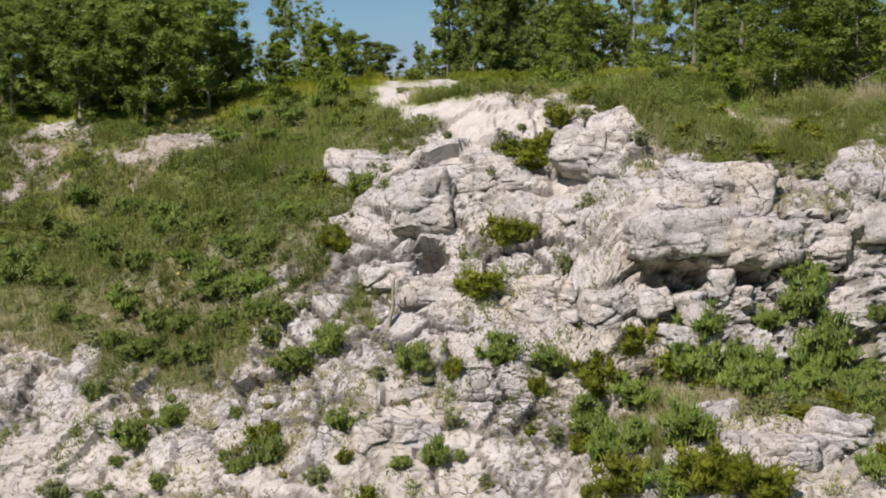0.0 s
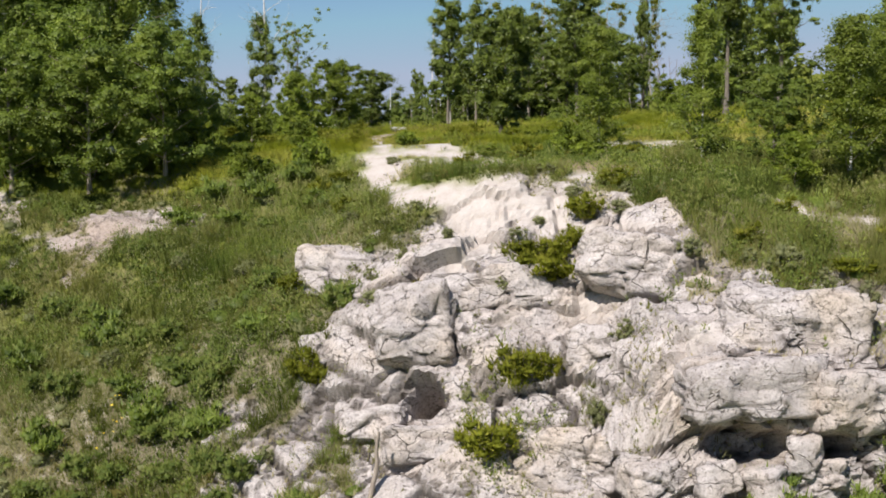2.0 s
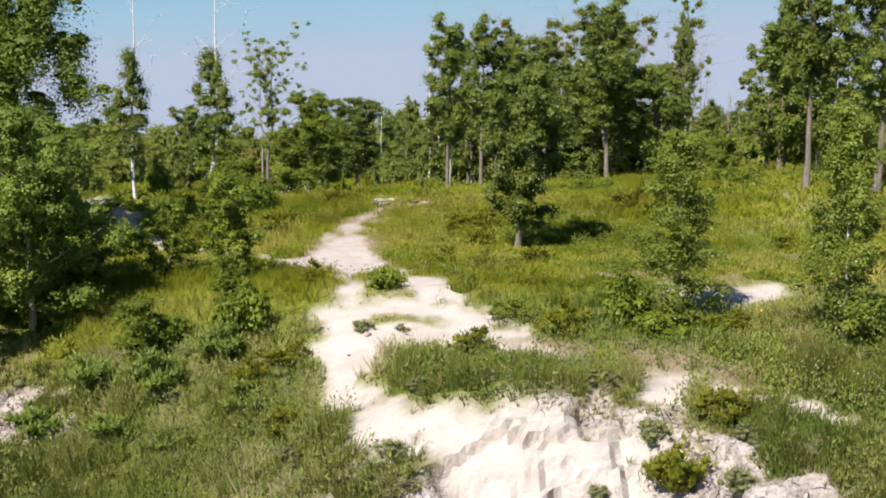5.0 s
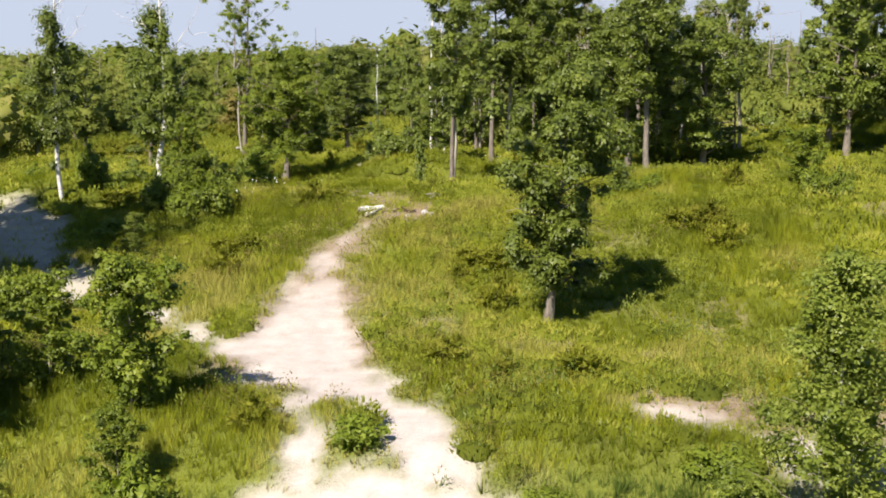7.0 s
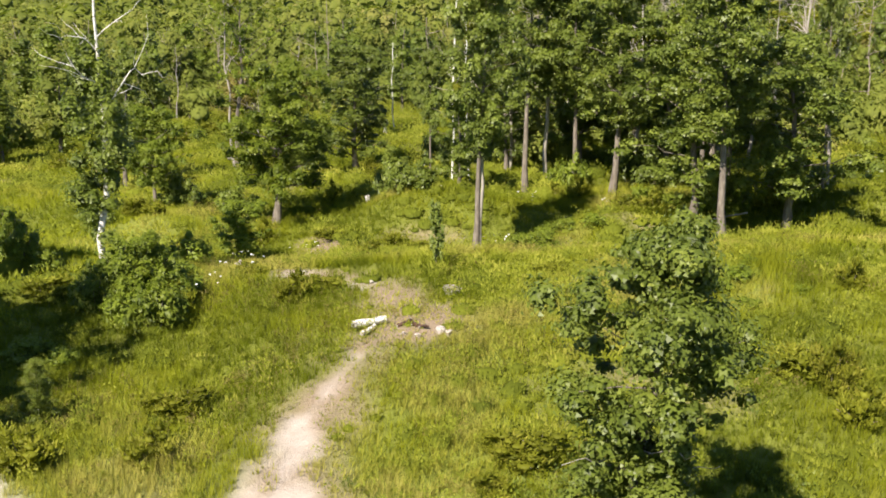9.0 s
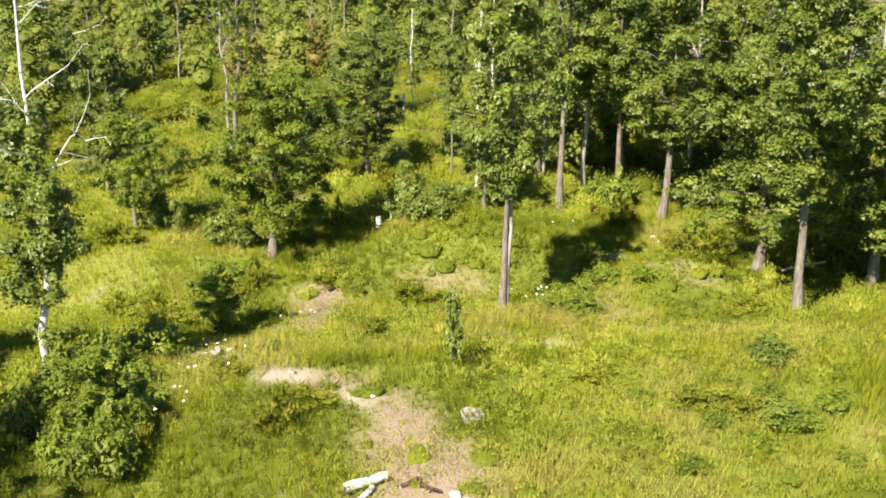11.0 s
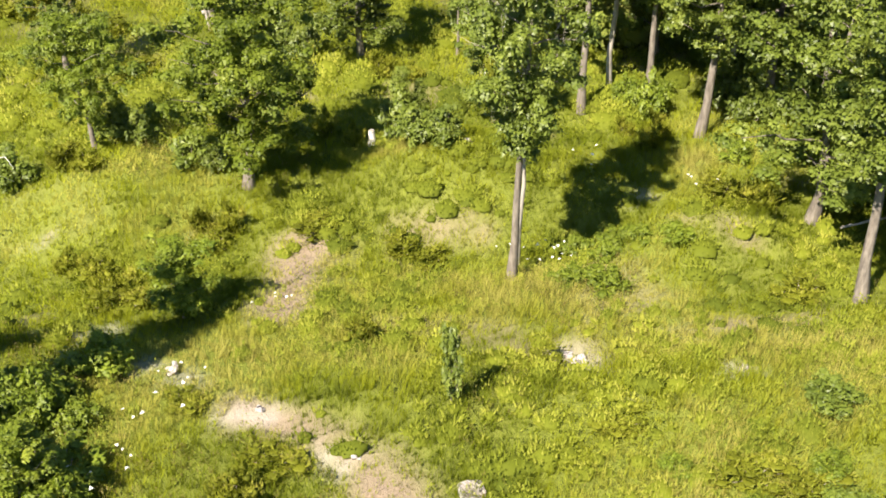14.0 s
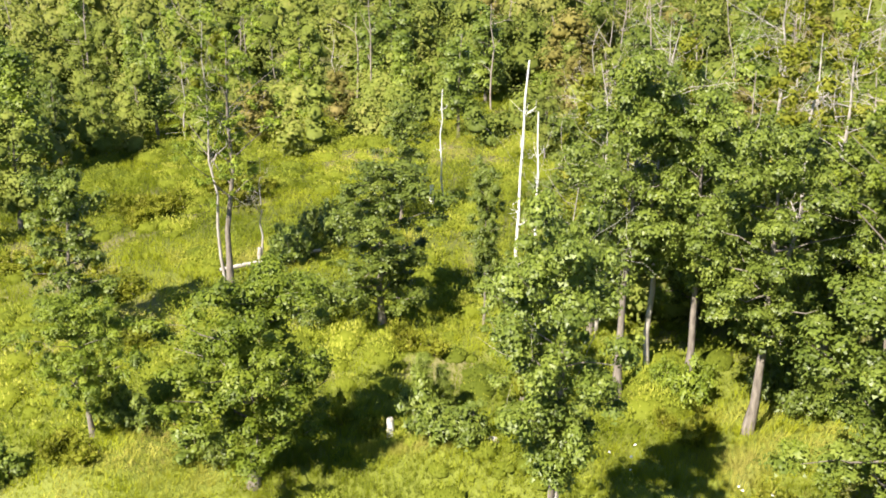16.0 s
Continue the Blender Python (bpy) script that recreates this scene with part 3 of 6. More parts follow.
boulder("rock_outcrop", "overhanging grey chalk ledge above dark hollows", 6, (8.3, 38.6, 17.3), (1.9, 1.1, 0.85), 4, -6, -3, 29, CREST)
boulder("rock_outcrop", GREY, 7, (11.0, 38.5, 17.0), (1.3, 1.1, 0.85), 15, -8, 4, 29, CREST)
boulder("rock_outcrop", GREY, 8, (15.3, 39.4, 18.2), (0.95, 1.0, 1.25), 0, -6, -6, 25, CREST)
boulder("rock_outcrop", GREY, 9, (13.0, 38.9, 16.8), (1.3, 0.9, 0.9), -8, -10, 0, 25, CREST)
boulder("rock_outcrop", GREY, 10, (4.0, 40.9, 14.7), (1.35, 0.9, 0.9), -14, -14, 8, 29, CREST)
boulder("rock_outcrop", GREY, 11, (5.9, 38.8, 14.7), (0.95, 0.8, 0.7), 12, -4, -4, 25, CREST)
boulder("rock_outcrop", GREY, 12, (-3.5, 45.3, 17.3), (1.1, 0.8, 0.6), -30, -25, -16, 25, CREST)
boulder("rock_outcrop", GREY, 13, (-2.1, 42.6, 15.4), (1.1, 0.8, 0.6), -10, -18, -8, 25, CREST)
boulder("rock_outcrop", GREY, 14, (-0.6, 41.9, 15.0), (1.25, 0.8, 0.6), 8, -14, 4, 29, CREST)
boulder("rock_outcrop", GREY, 15, (4.9, 42.9, 17.6), (0.95, 0.8, 0.8), -16, -20, 10, 25, CREST)
boulder("rock_outcrop", "thin-bedded cream chalk at the foot of the face", 16, (-1.7, 37.3, 10.5), (1.6, 0.9, 0.6), 5, -16, 0, 29, CREST)
boulder("rock_outcrop", "thin-bedded cream chalk at the foot of the face", 17, (3.2, 36.7, 10.2), (0.9, 0.7, 0.5), 5, -16, 6, 25, CREST)
boulder("rock_outcrop", GREY, 21, (0.4, 39.7, 13.2), (1.0, 0.7, 0.6), -6, -14, 0, 25, CREST)

FALLEN = "fallen blocks of chalk"
for k, (x, y, z, a, b, c) in enumerate(((7.3, 37.9, 15.0, 0.6, 0.5, 0.5), (8.7, 37.7, 14.8, 0.65, 0.55, 0.55), (9.6, 37.9, 15.6, 0.42, 0.4, 0.58), (8.0, 37.4, 13.9, 0.75, 0.6, 0.42), (10.3, 37.8, 15.0, 0.5, 0.4, 0.4), (6.6, 38.1, 13.9, 0.5, 0.4, 0.4))):
    boulder("chalk_block", "broken cream chalk block below the overhang", 40 + k, (x, y, z), (a, b, c), k * 37, k * 11 - 20, k * 7 - 12, 15, FALLEN)
for k, (x, y, z, a, b, c) in enumerate(((8.8, 34.9, 11.7, 0.7, 0.55, 0.5), (10.35, 32.9, 11.0, 0.95, 0.8, 0.6), (12.4, 33.9, 11.4, 1.0, 0.7, 0.6), (11.5, 33.3, 10.9, 0.6, 0.5, 0.4))):
    boulder("chalk_block", "grey fallen chalk boulder among shrubs on the ledge", 50 + k, (x, y, z), (a, b, c), 20 - k * 25, k * 5 - 10, k * 9 - 10, 20, FALLEN)


# ---- building blocks for plants ----
def heights(x, y):
    """Height of the ground sheet at (x, y), by the plain slope with its relief."""
    return ground_point(x, y)[2]


def tube(points, radii, sides=7):
    """Corners and faces of a bent tapered tube."""
    points, radii = np.asarray(points, float), np.asarray(radii, float)
    along = np.gradient(points, axis=0)
    along /= np.linalg.norm(along, axis=1)[:, None] + 1e-9
    ref = np.array([1.0, 0.13, 0.07]) if abs(along[0][0]) < 0.8 else np.array([0.1, 1.0, 0.1])
    u = np.cross(along, ref)
    u /= np.linalg.norm(u, axis=1)[:, None]
    v = np.cross(along, u)
    a = np.arange(sides) * 2 * np.pi / sides
    ring = points[:, None] + radii[:, None, None] * (u[:, None] * np.cos(a)[None, :, None] + v[:, None] * np.sin(a)[None, :, None])
    faces = []
    for i in range(len(points) - 1):
        for k in range(sides):
            b = (k + 1) % sides
            faces.append((i * sides + k, i * sides + b, (i + 1) * sides + b, (i + 1) * sides + k))
    return ring.reshape(-1, 3), np.array(faces)


def joined(pieces):
    verts, faces, n = [], [], 0
    for v, f in pieces:
        verts.append(v), faces.append(f + n)
        n += len(v)
    return np.concatenate(verts), np.concatenate(faces)


def unit(v):
    return v / (np.linalg.norm(v, axis=-1, keepdims=True) + 1e-9)


def leaves(rng, at, facing, size, long=1.5, along=None):
    """One pointed piece for each leaf: at and facing are arrays of places and normals, size their widths."""
    n = len(at)
    facing = unit(facing)
    u = unit(np.cross(facing, rng.normal(size=(n, 3))))
    v = np.cross(facing, u)
    if along is not None:
        v = -unit(along + rng.normal(size=(n, 3)) * 0.3)
        u = unit(np.cross(v, facing + 1e-3))
    s = (np.asarray(size) * rng.uniform(0.7, 1.3, n))[:, None] * 0.5
    verts = np.stack([at - v * s * long, at + u * s + v * s * long * 0.6, at - u * s + v * s * long * 0.6], 1).reshape(-1, 3)
    return verts, np.arange(3 * n).reshape(-1, 3)


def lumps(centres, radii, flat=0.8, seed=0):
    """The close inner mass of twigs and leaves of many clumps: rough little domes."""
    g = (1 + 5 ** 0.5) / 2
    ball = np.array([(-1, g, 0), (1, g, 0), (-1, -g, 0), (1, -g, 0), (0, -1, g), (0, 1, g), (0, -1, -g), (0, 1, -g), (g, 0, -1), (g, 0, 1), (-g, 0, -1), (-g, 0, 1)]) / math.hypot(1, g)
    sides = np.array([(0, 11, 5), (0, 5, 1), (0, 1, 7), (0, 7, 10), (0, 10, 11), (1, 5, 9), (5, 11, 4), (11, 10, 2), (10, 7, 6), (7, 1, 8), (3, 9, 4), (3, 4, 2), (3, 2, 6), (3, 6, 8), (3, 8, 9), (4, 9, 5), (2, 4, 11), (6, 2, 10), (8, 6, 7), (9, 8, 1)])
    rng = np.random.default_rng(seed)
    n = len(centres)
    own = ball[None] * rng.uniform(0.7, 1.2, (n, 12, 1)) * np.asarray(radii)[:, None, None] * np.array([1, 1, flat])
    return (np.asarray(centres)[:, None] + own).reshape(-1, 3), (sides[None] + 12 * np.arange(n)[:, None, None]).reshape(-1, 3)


def clumps(rng, centres, radii, each, size, flat=0.75, droop=0.0, long=1.5, inner=0.16, shoots=False, core=0.42):
    """Leaves in loose clumps round a close inner mass tinted dark as painted shade; each: leaves for a clump of radius
    1.
    """
    count = np.maximum((0.86 * each * np.asarray(radii) ** 2).astype(int), 4)
    which = np.repeat(np.arange(len(centres)), count)
    way = unit(rng.normal(size=(len(which), 3)))
    r = np.asarray(radii)[which] * np.minimum(0.48 + 0.3 * np.abs(rng.normal(size=len(which))), 1.45)
    off = way * r[:, None] * (np.array([1, 1, flat]) * rng.uniform(0.55, 1.4, (len(centres), 3)))[which]
    off[:, 2] -= droop * rng.uniform(0, 1, len(which)) ** 2 * r
    # whole sprays of leaves deep in the clump, single leaves round them
    deep = rng.uniform(0, 1, len(which)) < inner
    off[deep] *= 0.5
    at = np.asarray(centres)[which] + off
    facing = way * 1.2 + rng.normal(size=way.shape) * 0.38 + np.array([0, 0, 0.4])
    verts, faces = leaves(rng, at, facing, np.where(deep, 1.9, 1.06) * size, long, way * 0.6 + np.array([0, 0, 1.0]) if shoots else None)
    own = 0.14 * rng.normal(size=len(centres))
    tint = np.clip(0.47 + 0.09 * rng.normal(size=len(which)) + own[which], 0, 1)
    # the inner mass gets a darker tint: the crown's inner shade as colour
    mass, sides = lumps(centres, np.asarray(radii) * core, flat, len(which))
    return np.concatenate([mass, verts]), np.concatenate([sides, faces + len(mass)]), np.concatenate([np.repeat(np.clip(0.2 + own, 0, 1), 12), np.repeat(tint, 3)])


def part(name, verts, faces, material, parent, label="", values=None, smooth_faces=True):
    ob = shaped(name, verts, faces, material, values)
    ob.parent = parent
    if label:
        tagged(ob, label)
    return soften(ob) if smooth_faces else ob


def thing(name, label, category, group="", at=None):
    ob = new(name)
    ob.empty_display_size = 0.3
    if at is not None:
        ob.matrix_basis = at
    return tagged(ob, label, category, group)


def wood(rng, height, girth, lean=0.3, bare=0.3, limbs=12, reach=2.0, rise=0.6, top=0.95, sides=7, spread=None):
    """Trunk and limbs as tubes, and the places along the limbs where leaves grow."""
    k = np.linspace(0, 1, 9)
    sway = np.cumsum(rng.normal(size=(9, 2)) * 0.12 * lean * height / 8, axis=0)
    trunk = np.stack([sway[:, 0] + lean * 0.1 * height * k * rng.uniform(-1, 1), sway[:, 1], k * height * top], 1)
    trunk[0, :2] = 0
    radii = girth * (1 - 0.88 * k ** 0.9)
    radii[0] *= 1.35
    stem = tube(np.concatenate([[trunk[0] - (0, 0, 0.5)], trunk]), np.concatenate([[radii[0] * 1.1], radii]), sides)
    branches, tips = [], []
    for i in range(limbs):
        h = bare + (1 - bare) * (i + rng.uniform(0, 1)) / limbs * 0.97
        base = np.array([np.interp(h, k, trunk[:, c]) for c in range(3)])
        turn = i * 2.4 + rng.uniform(-0.6, 0.6)
        s = spread((h - bare) / (1 - bare)) if spread else math.sin(math.pi * min(1, 0.22 + 0.72 * (h - bare) / (1 - bare))) ** 0.8
        length = reach * s * rng.uniform(0.7, 1.25) + 0.1
        way = np.array([math.cos(turn), math.sin(turn), rise * rng.uniform(0.5, 1.5)])
        q = np.linspace(0, 1, 5)[:, None]
        line = base + way * q * length + rng.normal(size=(5, 3)) * 0.05 * length * q
        r = max(0.012, np.interp(h, k, radii) * 0.42)
        branches.append(tube(line, r * (1 - 0.8 * q[:, 0]), 5))
        for f in (0.22, 0.4, 0.52, 0.64, 0.74, 0.84, 0.93, 1.0):
            tips.append(line[0] + (line[-1] - line[0]) * f + rng.normal(size=3) * 0.2 * length * (1.15 - 0.5 * f))
    for h in np.linspace(bare + 0.06, 0.97, max(3, limbs // 3)):
        tips.append(np.array([np.interp(h, k, trunk[:, c]) for c in range(3)]) + rng.normal(size=3) * 0.14 * reach * np.array([1, 1, 0.4]))
    tips.append(trunk[-1])
    return stem, branches, np.array(tips), trunk


def tree(kind, seed, height, girth, bark, leaf, label, category="tree", bare=0.3, limbs=14, reach=2.0, rise=0.6, clump=0.75, each=110, size=0.17, droop=0.0, lean=0.3, spread=None, flat=0.72, group="", limb_bark=None, inner=0.16, core=0.42):
    rng = np.random.default_rng(seed)
    stem, branches, tips, trunk = wood(rng, height, girth, lean, bare, limbs, reach, rise, spread=spread)
    root = thing(kind, label, category, group)
    part("trunk", *stem, bark, root)
    for limb in branches:
        part("limb", *limb, limb_bark or bark, root)
    radii = clump * rng.uniform(0.32, 0.9, len(tips))
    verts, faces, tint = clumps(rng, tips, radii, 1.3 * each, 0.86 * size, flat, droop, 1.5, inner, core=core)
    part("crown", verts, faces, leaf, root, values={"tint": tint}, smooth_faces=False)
    return root


def bush(kind, seed, width, height, leaf, label, each=150, size=0.09, stems=9, category="bush", group="", upright=0.5, shoots=False):
    """Many stems from one foot, with leaves in clumps over a ragged dome."""
    rng = np.random.default_rng(seed)
    root = thing(kind, label, category, group)
    sticks, tips, radii = [], [], []
    for i in range(stems):
        turn, out = i * 2.4 + rng.uniform(-0.5, 0.5), math.sqrt((i + 0.5) / stems)
        tip = np.array([math.cos(turn) * out * width * 0.42, math.sin(turn) * out * width * 0.42, height * (1 - 0.5 * out ** 2) * rng.uniform(0.65, 1.05)])
        q = np.linspace(0, 1, 4)[:, None]
        line = np.array([0, 0, -0.1]) + (tip + (0, 0, 0.1)) * q + np.array([0, 0, 0.12 * height]) * np.sin(q * 3.1) * upright
        sticks.append(tube(line, 0.018 * max(width, 1) * (1 - 0.8 * q[:, 0]), 3))
        for f in (0.5, 0.8, 1.0):
            tips.append(tip * f + rng.normal(size=3) * 0.07 * width)
            radii.append(rng.uniform(0.16, 0.27) * width)
    part("branchwork", *joined(sticks), TWIG, root)
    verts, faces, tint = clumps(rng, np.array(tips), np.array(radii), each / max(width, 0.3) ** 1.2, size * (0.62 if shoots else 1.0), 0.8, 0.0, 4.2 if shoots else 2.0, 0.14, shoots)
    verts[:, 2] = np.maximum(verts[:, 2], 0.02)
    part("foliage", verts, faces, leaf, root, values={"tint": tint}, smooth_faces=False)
    return root


def on_ground(x, y, turn=0.0, scale=1.0, sink=0.05, wide=1.0):
    return pose(x, y, float(heights(np.array([x]), np.array([y]))[0]) - sink, 0, 0, turn) @ Matrix.Diagonal((scale * wide, scale * wide, scale, 1))


def planted(first, *places, sink=0.05):
    """The plant itself at the first place and copies at the others: (x, y, turn, scale, width)."""
    for i, (x, y, turn, scale, wide) in enumerate(places):
        m = on_ground(x, y, turn, scale, sink, wide)
        if i:
            copy_thing(first, m)
        else:
            first.matrix_basis = m


# ---- trees on the hilltop ----
def tall(h):
    return 0.55 + 0.55 * math.sin(math.pi * min(1, h * 0.9 + 0.1)) ** 1.2


def cone(h):
    return 1.05 - 0.85 * h


OAK_LABEL = "slender oak with a grey trunk and dark lobed leaf clumps"
oak_a = tree("oak_tree", 11, 11.8, 0.17, BARK, OAK_LEAF, OAK_LABEL, bare=0.37, limbs=26, reach=1.55, clump=0.7, each=560, size=0.1, spread=tall, group="oaks of the hilltop")
oak_b = tree("oak_tree", 12, 9.0, 0.17, BARK, OAK_LEAF, OAK_LABEL, bare=0.14, limbs=22, reach=2.2, rise=0.4, clump=0.74, each=540, size=0.1, group="oaks of the hilltop", lean=0.5)
oak_c = tree("oak_tree", 13, 11.5, 0.2, BARK, OAK_LEAF, OAK_LABEL, bare=0.29, limbs=26, reach=2.25, rise=0.4, clump=0.74, each=540, size=0.1, group="oaks of the hilltop")
oak_low = tree("oak_tree", 14, 7.4, 0.13, BARK, OAK_LEAF, "lone young oak with a crooked trunk beside the path", bare=0.15, limbs=30, reach=1.6, rise=0.3, clump=0.66, each=700, size=0.085, inner=0.24, group="oaks of the hilltop", lean=0.5, spread=lambda h: 0.62 if h < 0.3 else 0.4 if h < 0.42 else 1.15 - 0.75 * abs(h - 0.66) / 0.34)
for k, (turn, high) in enumerate(((200, 3.0), (330, 2.6), (285, 3.2))):
    a = radians(turn)
    q = np.linspace(0, 1, 7)[:, None]
    line = np.array([0, 0, high]) + np.array([math.cos(a), math.sin(a), 0.25]) * q * 1.7 + np.sin(q * np.array([9.0, 7.0, 11.0]) + k) * 0.12 * q
    part("dead_branch", *tube(line, 0.018 * (1 - 0.7 * q[:, 0]), 5), DEADWOOD, oak_low, "bleached bare branch")
planted(oak_low, (3.1, 67.6, 20, 1.0, 1.0))
planted(oak_a, (0.4, 95.7, 0, 1.03, 0.85), (3.06, 107.5, 70, 1.05, 1.1), (17.0, 101.6, 200, 0.86, 0.6), (5.77, 108.5, 260, 0.95, 1.15), (-2.28, 113.5, 300, 0.6, 0.8), (10.45, 93.3, 140, 0.98, 1.25), (26.4, 109.4, 40, 1.1, 0.9), (18.05, 79.2, 310, 1.12, 1.0))
planted(oak_b, (-6.6, 113.0, 170, 0.86, 1.25), (10.2, 98.4, 250, 1.2, 0.95), (14.2, 97.2, 10, 1.15, 1.0), (-0.4, 106.3, 50, 0.8, 0.8))
planted(oak_c, (7.36, 104.6, 0, 0.98, 1.0), (12.6, 102.4, 330, 0.95, 0.75), (20.8, 77.4, 10, 1.05, 0.9))
oak_far = tree("oak_tree", 17, 11.2, 0.2, BARK, OAK_LEAF, OAK_LABEL, bare=0.16, limbs=24, reach=2.25, rise=0.4, clump=0.8, each=250, size=0.15, group="oaks of the hilltop")
planted(oak_far, (6.4, 112.4, 190, 0.9, 1.0), (10.8, 109.2, 60, 0.95, 1.0), (2.2, 112.4, 330, 0.8, 0.9), (27, 104, 20, 1.0, 1.0), (-20, 112, 200, 0.8, 1.0), (23.5, 101.5, 110, 1.1, 1.0), (26.5, 96, 30, 1.0, 1.0), (5.5, 114, 100, 0.9, 0.9), (1.5, 118, 210, 0.85, 0.9), (-7.5, 126, 130, 0.7, 0.9), (8.0, 122, 310, 0.9, 0.9), (21.5, 127, 250, 1, 1), (13.5, 110, 200, 1.0, 1.2), (9.5, 112, 280, 0.95, 1.2), (24, 106, 160, 1.0, 1.0))
tall_oak = tree("oak_tree", 15, 14.2, 0.18, BARK, BUSH_LEAF, "tall sparse oak with airy upper branches", bare=0.36, limbs=24, reach=2.5, rise=0.85, clump=0.5, each=420, core=0.15, spread=lambda h: 0.75 + 0.35 * math.sin(3 * h), size=0.1, group="oaks of the hilltop", lean=0.6)
wide_oak = tree("oak_tree", 16, 7.6, 0.2, BARK, BUSH_LEAF, "old oak with a broad low crown of light clumps", bare=0.24, limbs=28, reach=2.7, rise=0.3, clump=0.74, each=560, size=0.1, group="oaks of the hilltop", lean=0.5)
planted(wide_oak, (-9.2, 101.1, 0, 1.0, 1.0), (-15.8, 103.8, 130, 0.7, 0.85))
planted(tall_oak, (-14.5, 117.2, 230, 0.9, 1.05), (12.2, 106.5, 40, 0.95, 0.9))

BIRCH_LABEL = "young birch with a thin white trunk and airy light green leaves"
birch_a = tree("birch_tree", 21, 6.4, 0.06, BIRCH, BIRCH_LEAF, BIRCH_LABEL, bare=0.03, limbs=34, reach=1.25, rise=0.8, clump=0.58, each=600, size=0.062, core=0.22, droop=0.4, limb_bark=TWIG, lean=0.15, spread=cone, inner=0.07, group="young birches")
birch_b = tree("birch_tree", 22, 6.6, 0.055, BIRCH, BIRCH_LEAF, BIRCH_LABEL, bare=0.03, limbs=34, reach=1.15, rise=0.9, clump=0.58, each=600, size=0.062, core=0.22, droop=0.4, limb_bark=TWIG, lean=0.2, spread=cone, inner=0.07, group="young birches")
planted(birch_a, (6.5, 54.3, 0, 0.84, 1.15), (-3.95, 105.0, 0, 0.6, 0.8), (-10.7, 75.3, 40, 0.36, 1.1), (-3.3, 105.4, 150, 0.45, 0.8))
planted(birch_b, (10.3, 52.4, 0, 0.95, 1.05), (14.4, 48.0, 120, 1.0, 1.2), (16.4, 49.4, 210, 0.95, 1.3))

weeping = tree("birch_tree", 23, 13.0, 0.16, BIRCH, EDGE_LEAF, "big old birch with drooping foliage at the cliff edge", bare=0.14, limbs=34, reach=2.7, rise=0.6, clump=0.95, each=520, size=0.08, droop=2.2, limb_bark=TWIG, group="old birches")
planted(weeping, (-18.7, 71.6, 0, 1.12, 1.1), (-20.6, 72.6, 60, 1.05, 1.1), (-22.5, 66.0, 130, 1.0, 1.1), (-24.5, 72, 220, 1.0, 1.1))
edge_tree = tree("willow_tree", 24, 6.6, 0.1, TWIG, EDGE_LEAF, "dense leafy tree crowding the top of the cliff", bare=0.07, limbs=26, reach=2.2, rise=0.5, clump=0.74, each=560, size=0.08, group="trees of the cliff edge")
planted(edge_tree, (-12.4, 58.6, 0, 1.0, 1.0), (-15.4, 57.2, 90, 0.95, 1.1), (-18.8, 57.2, 270, 0.95, 1.1), (-18, 63, 30, 1.0, 1.0), (-16.8, 59.6, 140, 1.1, 1.0), (12.5, 50.4, 0, 0.58, 1.0), (18.2, 48.6, 140, 0.85, 1.1), (19.5, 55, 60, 1.0, 1.1), (-22.5, 57.6, 200, 0.9, 1.0), (-13.8, 61.8, 50, 0.9, 1.1), (-20.4, 60.4, 300, 1.0, 1.1), (-24.5, 61.5, 20, 1.0, 1.1))
small_tree = tree("rowan_tree", 25, 4.2, 0.05, TWIG, BUSH_LEAF, "small bushy tree of fresh green beside the white path", bare=0.06, limbs=18, reach=1.15, rise=0.7, clump=0.6, each=480, size=0.085, group="small bushy trees")
planted(small_tree, (-6.6, 60.4, 0, 0.82, 1.0), (-9.2, 62.6, 80, 0.8, 1.1), (15.0, 82.6, 160, 0.7, 1.2), (-10.2, 83.4, 200, 0.75, 1.2), (-8.3, 55.6, 250, 0.6, 1.1), (-9.2, 92.4, 20, 0.75, 1.3), (-6.0, 57.2, 100, 0.55, 1.0), (12.2, 47.0, 30, 0.6, 1.3), (-11.6, 60.8, 10, 0.9, 1.2))
sapling = tree("oak_sapling", 26, 2.3, 0.03, TWIG, OAK_LEAF, "knee-high to head-high oak sapling alone in the grass", bare=0.08, limbs=14, reach=0.32, rise=0.9, clump=0.3, each=320, size=0.12)
planted(sapling, (-1.0, 87.4, 0, 1.05, 0.5))


